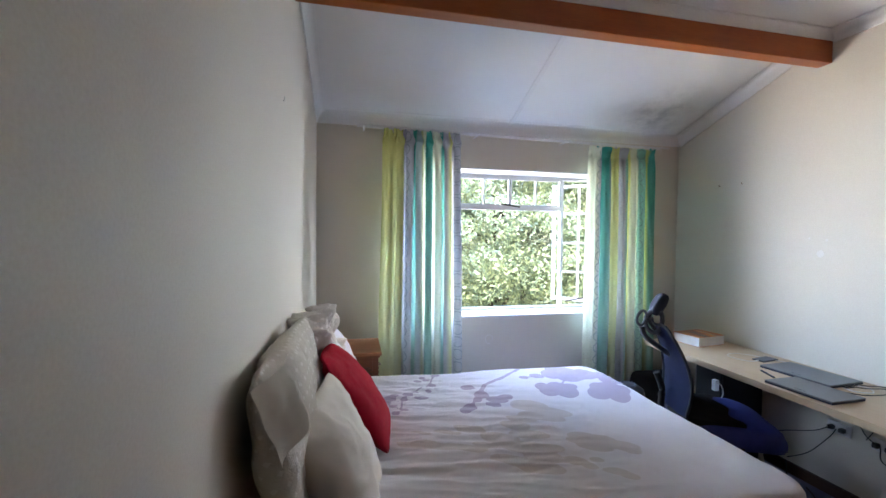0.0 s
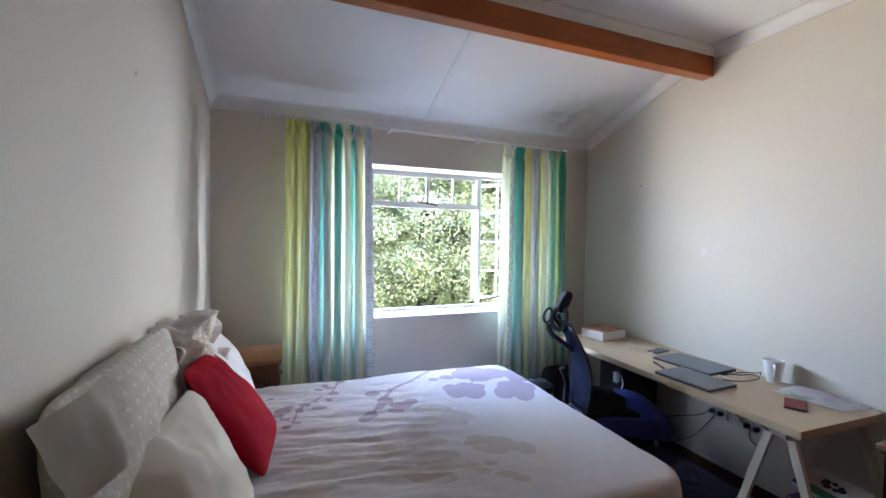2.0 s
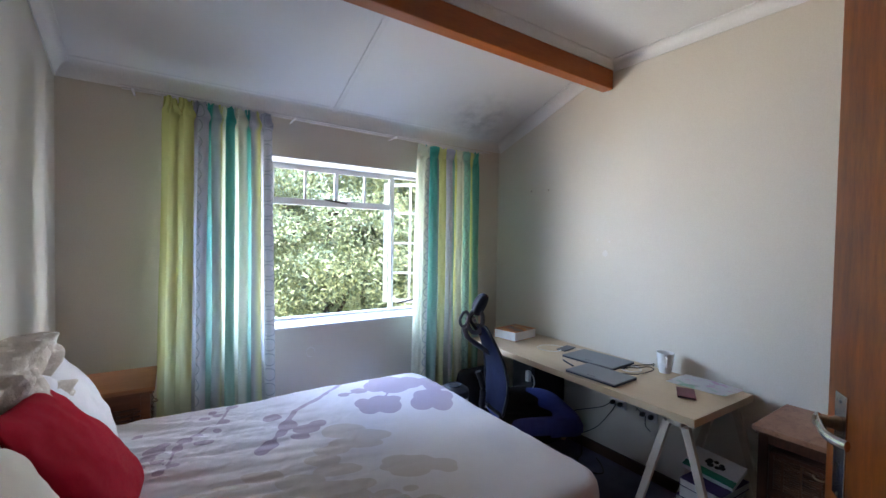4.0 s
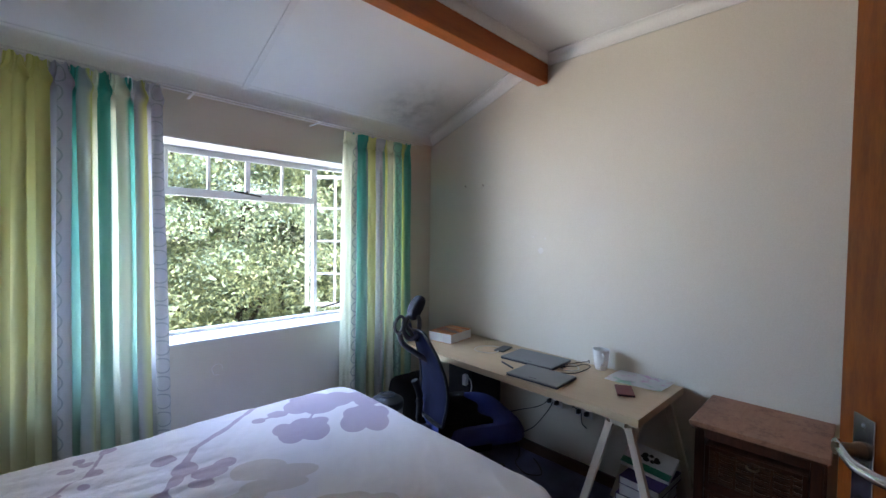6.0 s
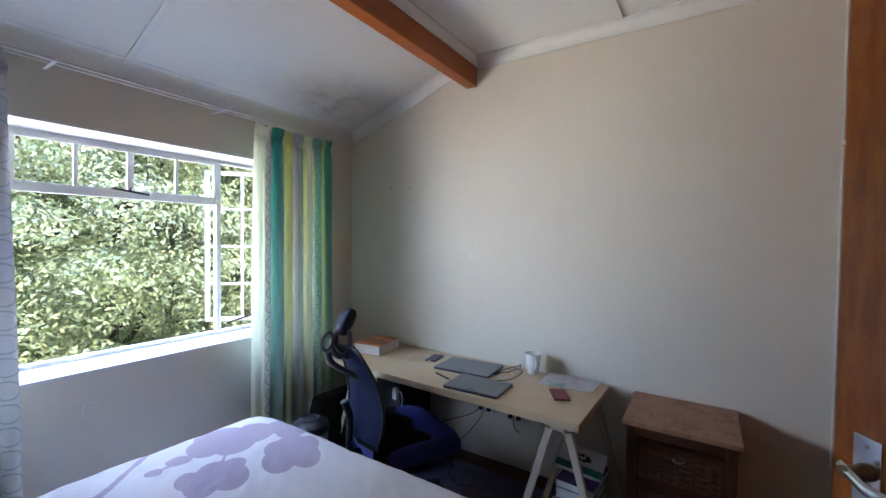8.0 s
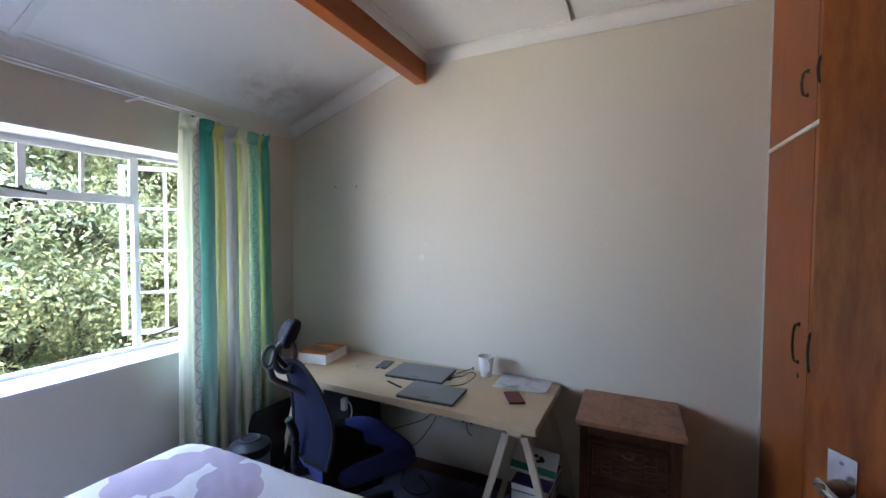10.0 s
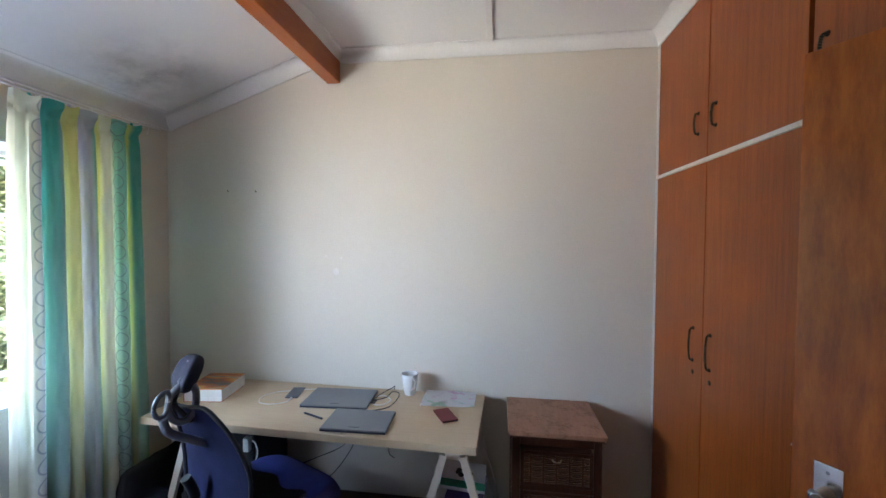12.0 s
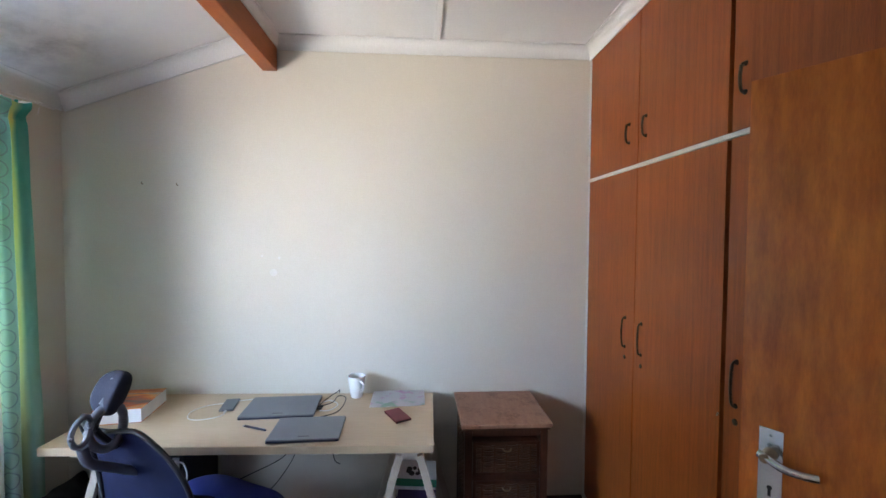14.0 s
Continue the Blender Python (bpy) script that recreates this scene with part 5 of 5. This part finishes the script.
# ---- computer, bin, cables ----
pc = thing("computer", "black desktop computer tower on a box under the desk", "computer", m=Matrix.Translation((0.10, -0.05, -0.005)))
part("case", box(2.66, 3.20, 0.2625, 3.00, 3.42, 0.70, 0.008), M["black"], pc)
part("front_bezel", box(2.645, 3.205, 0.267, 2.6595, 3.415, 0.695, 0.004), M["black"], pc)
part("side_ridge", box(2.70, 3.194, 0.60, 2.90, 3.1995, 0.615, 0.001), M["black"], pc)
tagged(part("storage_box", box(2.71, 3.12, 0.001, 3.10, 3.38, 0.2565, 0.006), M["cloth_black"], None, "black storage box under the computer tower"), category="box")
ad = thing("plug_adapter", "white plug adapter with a cable under the desk", "plug")
part("adapter_body", box(2.712, 3.165, 0.500, 2.744, 3.198, 0.575, 0.004), M["cable_white"], ad)
part("adapter_lead", tube([(2.728, 3.164, 0.560), (2.735, 3.140, 0.545), (2.725, 3.120, 0.49), (2.67, 3.12, 0.445), (2.58, 3.15, 0.43), (2.50, 3.20, 0.43)], 0.004, 7), M["cable_white"], ad, smooth=True)
tagged(part("bag", pillow(0.42, 0.50, 0.26, 11, 0.02), M["cloth_black"], None, "black fabric bag beside the curtain under the desk", m=Matrix.Translation((2.62, 3.66, 0.27)) @ Matrix.Rotation(radians(8), 4, "Z")), category="bag")
bin_ = thing("bin", "small steel bin with a black domed lid beside the bed", "bin", m=Matrix.Translation((2.235, 3.44, 0.04)))
part("body", lathe([(0.095, -0.04), (0.10, -0.03), (0.105, 0.36), (0.10, 0.37)], 32), M["steel"], bin_, smooth=True)
part("lid", lathe([(0.110, 0.3705), (0.112, 0.39), (0.105, 0.415), (0.07, 0.438), (0.03, 0.445)], 32), M["black"], bin_, "black domed lid", True)
part("lid_ring", tube([(0.05 * math.cos(k / 10 * 2 * math.pi), 0.05 * math.sin(k / 10 * 2 * math.pi), 0.446) for k in range(11)], 0.005, 8, steps=2), M["grey_plastic"], bin_, smooth=True)
for pt in ([(3.10, 2.72, 0.44), (3.06, 2.78, 0.38), (3.05, 2.95, 0.30), (3.06, 3.15, 0.20)], [(3.10, 2.70, 0.42), (3.07, 2.72, 0.36), (3.06, 2.82, 0.22), (3.07, 2.95, 0.12)], [(3.10, 2.50, 0.42), (3.07, 2.54, 0.46), (3.08, 2.60, 0.56), (3.09, 2.62, 0.70)], [(3.10, 2.49, 0.41), (3.07, 2.47, 0.36), (3.08, 2.44, 0.33)]):
    cable("power_lead", "thin black power lead hanging at the wall", pt, 0.0028, M["black"])
cable("floor_lead", "black lead curled on the carpet", [(3.06, 2.95, 0.10), (3.0, 2.90, 0.006), (2.90, 2.86, 0.006), (2.84, 2.74, 0.006), (2.90, 2.66, 0.006), (2.98, 2.72, 0.006), (3.03, 2.80, 0.01)], 0.0045, M["black"])
for k, (yy, zz_) in enumerate(((2.695, 0.425), (2.478, 0.418))):
    so = thing("wall_socket", "white wall socket with black plugs", "socket", "sockets under the desk")
    part("face_plate", box(E - 0.010, yy - 0.06, zz_ - 0.035, E - 0.0005, yy + 0.06, zz_ + 0.035, 0.002), M["white"], so)
    for j in (-1, 1):
        tagged(part("plug", box(E - 0.045, yy + j * 0.028 - 0.012, zz_ - 0.013, E - 0.0105, yy + j * 0.028 + 0.012, zz_ + 0.013, 0.006), M["black"], None, "black power plug in the wall socket"), category="plug")

# nails and small wall marks
for yy, zz_ in ((3.368, 1.968), (3.56, 1.972)):
    tagged(part("nail", tube([(E, yy, zz_), (E - 0.012, yy, zz_ - 0.002), (E - 0.014, yy, zz_ + 0.010)], 0.0025, 8, steps=2), M["bronze"], None, "small bent nail in the cream wall"), category="nail")
tagged(part("nail", tube([(0, 2.55, 2.068), (0.006, 2.55, 2.066), (0.007, 2.55, 2.082)], 0.0022, 8, steps=2), M["strip"], None, "small bent nail in the cream wall"), category="nail")

M["filler"] = mottled("pale_filler", (0.69, 0.655, 0.60), (0.73, 0.69, 0.64), 0.5, 8, 100, 0.05)
for yy, zz_, r in ((2.834, 1.464, 0.022), (2.80, 1.55, 0.008), (2.90, 1.56, 0.007)):
    bm = lathe([(r, 0), (r * 0.8, 0.0012)], 18)
    for v in bm.verts:
        v.co.x *= 1 + 0.25 * noise.noise(v.co * 60 + Vector((yy * 9, 0, 0)))
    setting("wall_filler", bm, M["filler"], "pale dab of filler on the wall").matrix_basis = Matrix.Translation((E - 0.0002, yy, zz_)) @ Matrix.Rotation(-math.pi / 2, 4, "Y")
bm = tube([(0.03 * math.cos(a * 0.7) + 0.004 * math.sin(a * 3), 0, 0.035 * math.sin(a * 0.7)) for a in range(8)], 0.0035, 6, steps=3)
setting("wall_scuff", bm, M["filler"], "small scuffed ring on the wall").matrix_basis = Matrix.Translation((1.353, N - 0.001, 0.715))

# ---- outside ----
setting("ground", box(-120, N + 0.5, -2.9, 120, 240, -2.8), M["ground"], "dry lawn below the window")


def tree(x, y, trunk_h, rx, ry, z0, z1, clumps, per, seed, label):
    t = thing("tree", label, "tree", "trees outside the window", Matrix.Translation((x, y, -2.8)))
    rnd = np.random.RandomState(seed)
    bm = tube([(0, 0, 0), (0.1, 0.05, trunk_h * 0.4), (-0.05, 0.1, trunk_h * 0.8), (0.1, 0, z1 - 0.6)], 0.10, 12, taper=0.3)
    for k in range(14):
        a = rnd.uniform(0, 2 * math.pi)
        h0 = rnd.uniform(0.35, 0.9) * z1
        e = Vector((math.cos(a) * rx * 0.7, math.sin(a) * ry * 0.6, min(z1, h0 + rnd.uniform(0.2, 1.4))))
        tube([(0, 0, h0), (e.x * 0.4, e.y * 0.4, h0 + 0.3), tuple(e)], 0.05, 7, bm, taper=0.25)
    part("trunk", bm, M["bark"], t, "grey-brown branching trunk", True)
    # leaves in clumps on the shell of the crown
    n = clumps * per
    th = rnd.uniform(0, 2 * np.pi, clumps)
    ph_ = np.arccos(rnd.uniform(-1, 1, clumps))
    rr = rnd.uniform(0.62, 1.0, clumps)
    cen = np.stack([rx * rr * np.sin(ph_) * np.cos(th), ry * rr * np.sin(ph_) * np.sin(th), (z0 + z1) / 2 + (z1 - z0) / 2 * rr * np.cos(ph_)], 1)
    crad = rnd.uniform(0.22, 0.46, clumps)
    c = np.repeat(cen, per, 0)
    d = rnd.normal(size=(n, 3))
    d /= np.linalg.norm(d, axis=1)[:, None]
    r = np.repeat(crad, per) * rnd.uniform(0.55, 1.08, n)
    pos = c + d * r[:, None] * np.array([1, 1, 0.75])
    nrm = d * 0.6 + np.array([0, 0, 0.55]) + rnd.normal(size=(n, 3)) * 0.5
    nrm /= np.linalg.norm(nrm, axis=1)[:, None]
    tan = np.cross(nrm, rnd.normal(size=(n, 3)))
    tan /= np.linalg.norm(tan, axis=1)[:, None]
    bit = np.cross(nrm, tan)
    ln = rnd.uniform(0.020, 0.038, n)[:, None]
    wd = ln * rnd.uniform(0.36, 0.50, n)[:, None]
    droop = nrm * ln * 0.22
    pts = np.stack([pos - tan * ln, pos - tan * ln * 0.2 + bit * wd - droop * 0.4, pos + tan * ln - droop, pos - tan * ln * 0.2 - bit * wd - droop * 0.4], 1).reshape(-1, 3)
    me = bpy.data.meshes.new("crown")
    base = (np.arange(n) * 4)[:, None]
    quads = np.concatenate([base + np.array([0, 1, 2]), base + np.array([0, 2, 3])], 1).reshape(-1, 3)
    me.from_pydata(pts.tolist(), [], quads.tolist())
    me.materials.append(M["leaf"])
    ob = new("crown", me)
    ob.parent = t
    tagged(ob, "dense crown of small glossy green leaves")
    return t


tree(2.8, 7.9, 4.0, 3.1, 2.0, 1.2, 7.3, 1200, 320, 4, "broad dense leafy green tree close to the window")
tree(6.8, 8.4, 4.0, 2.7, 2.0, 1.0, 6.6, 430, 260, 7, "dense leafy green tree further along")
tree(0.0, 10.2, 4.0, 2.8, 1.6, 1.0, 5.6, 240, 120, 9, "dense leafy green tree beside the others")
tree(4.9, 11.4, 4.0, 3.4, 1.6, 1.0, 5.4, 260, 120, 12, "dense leafy green tree beyond the others")
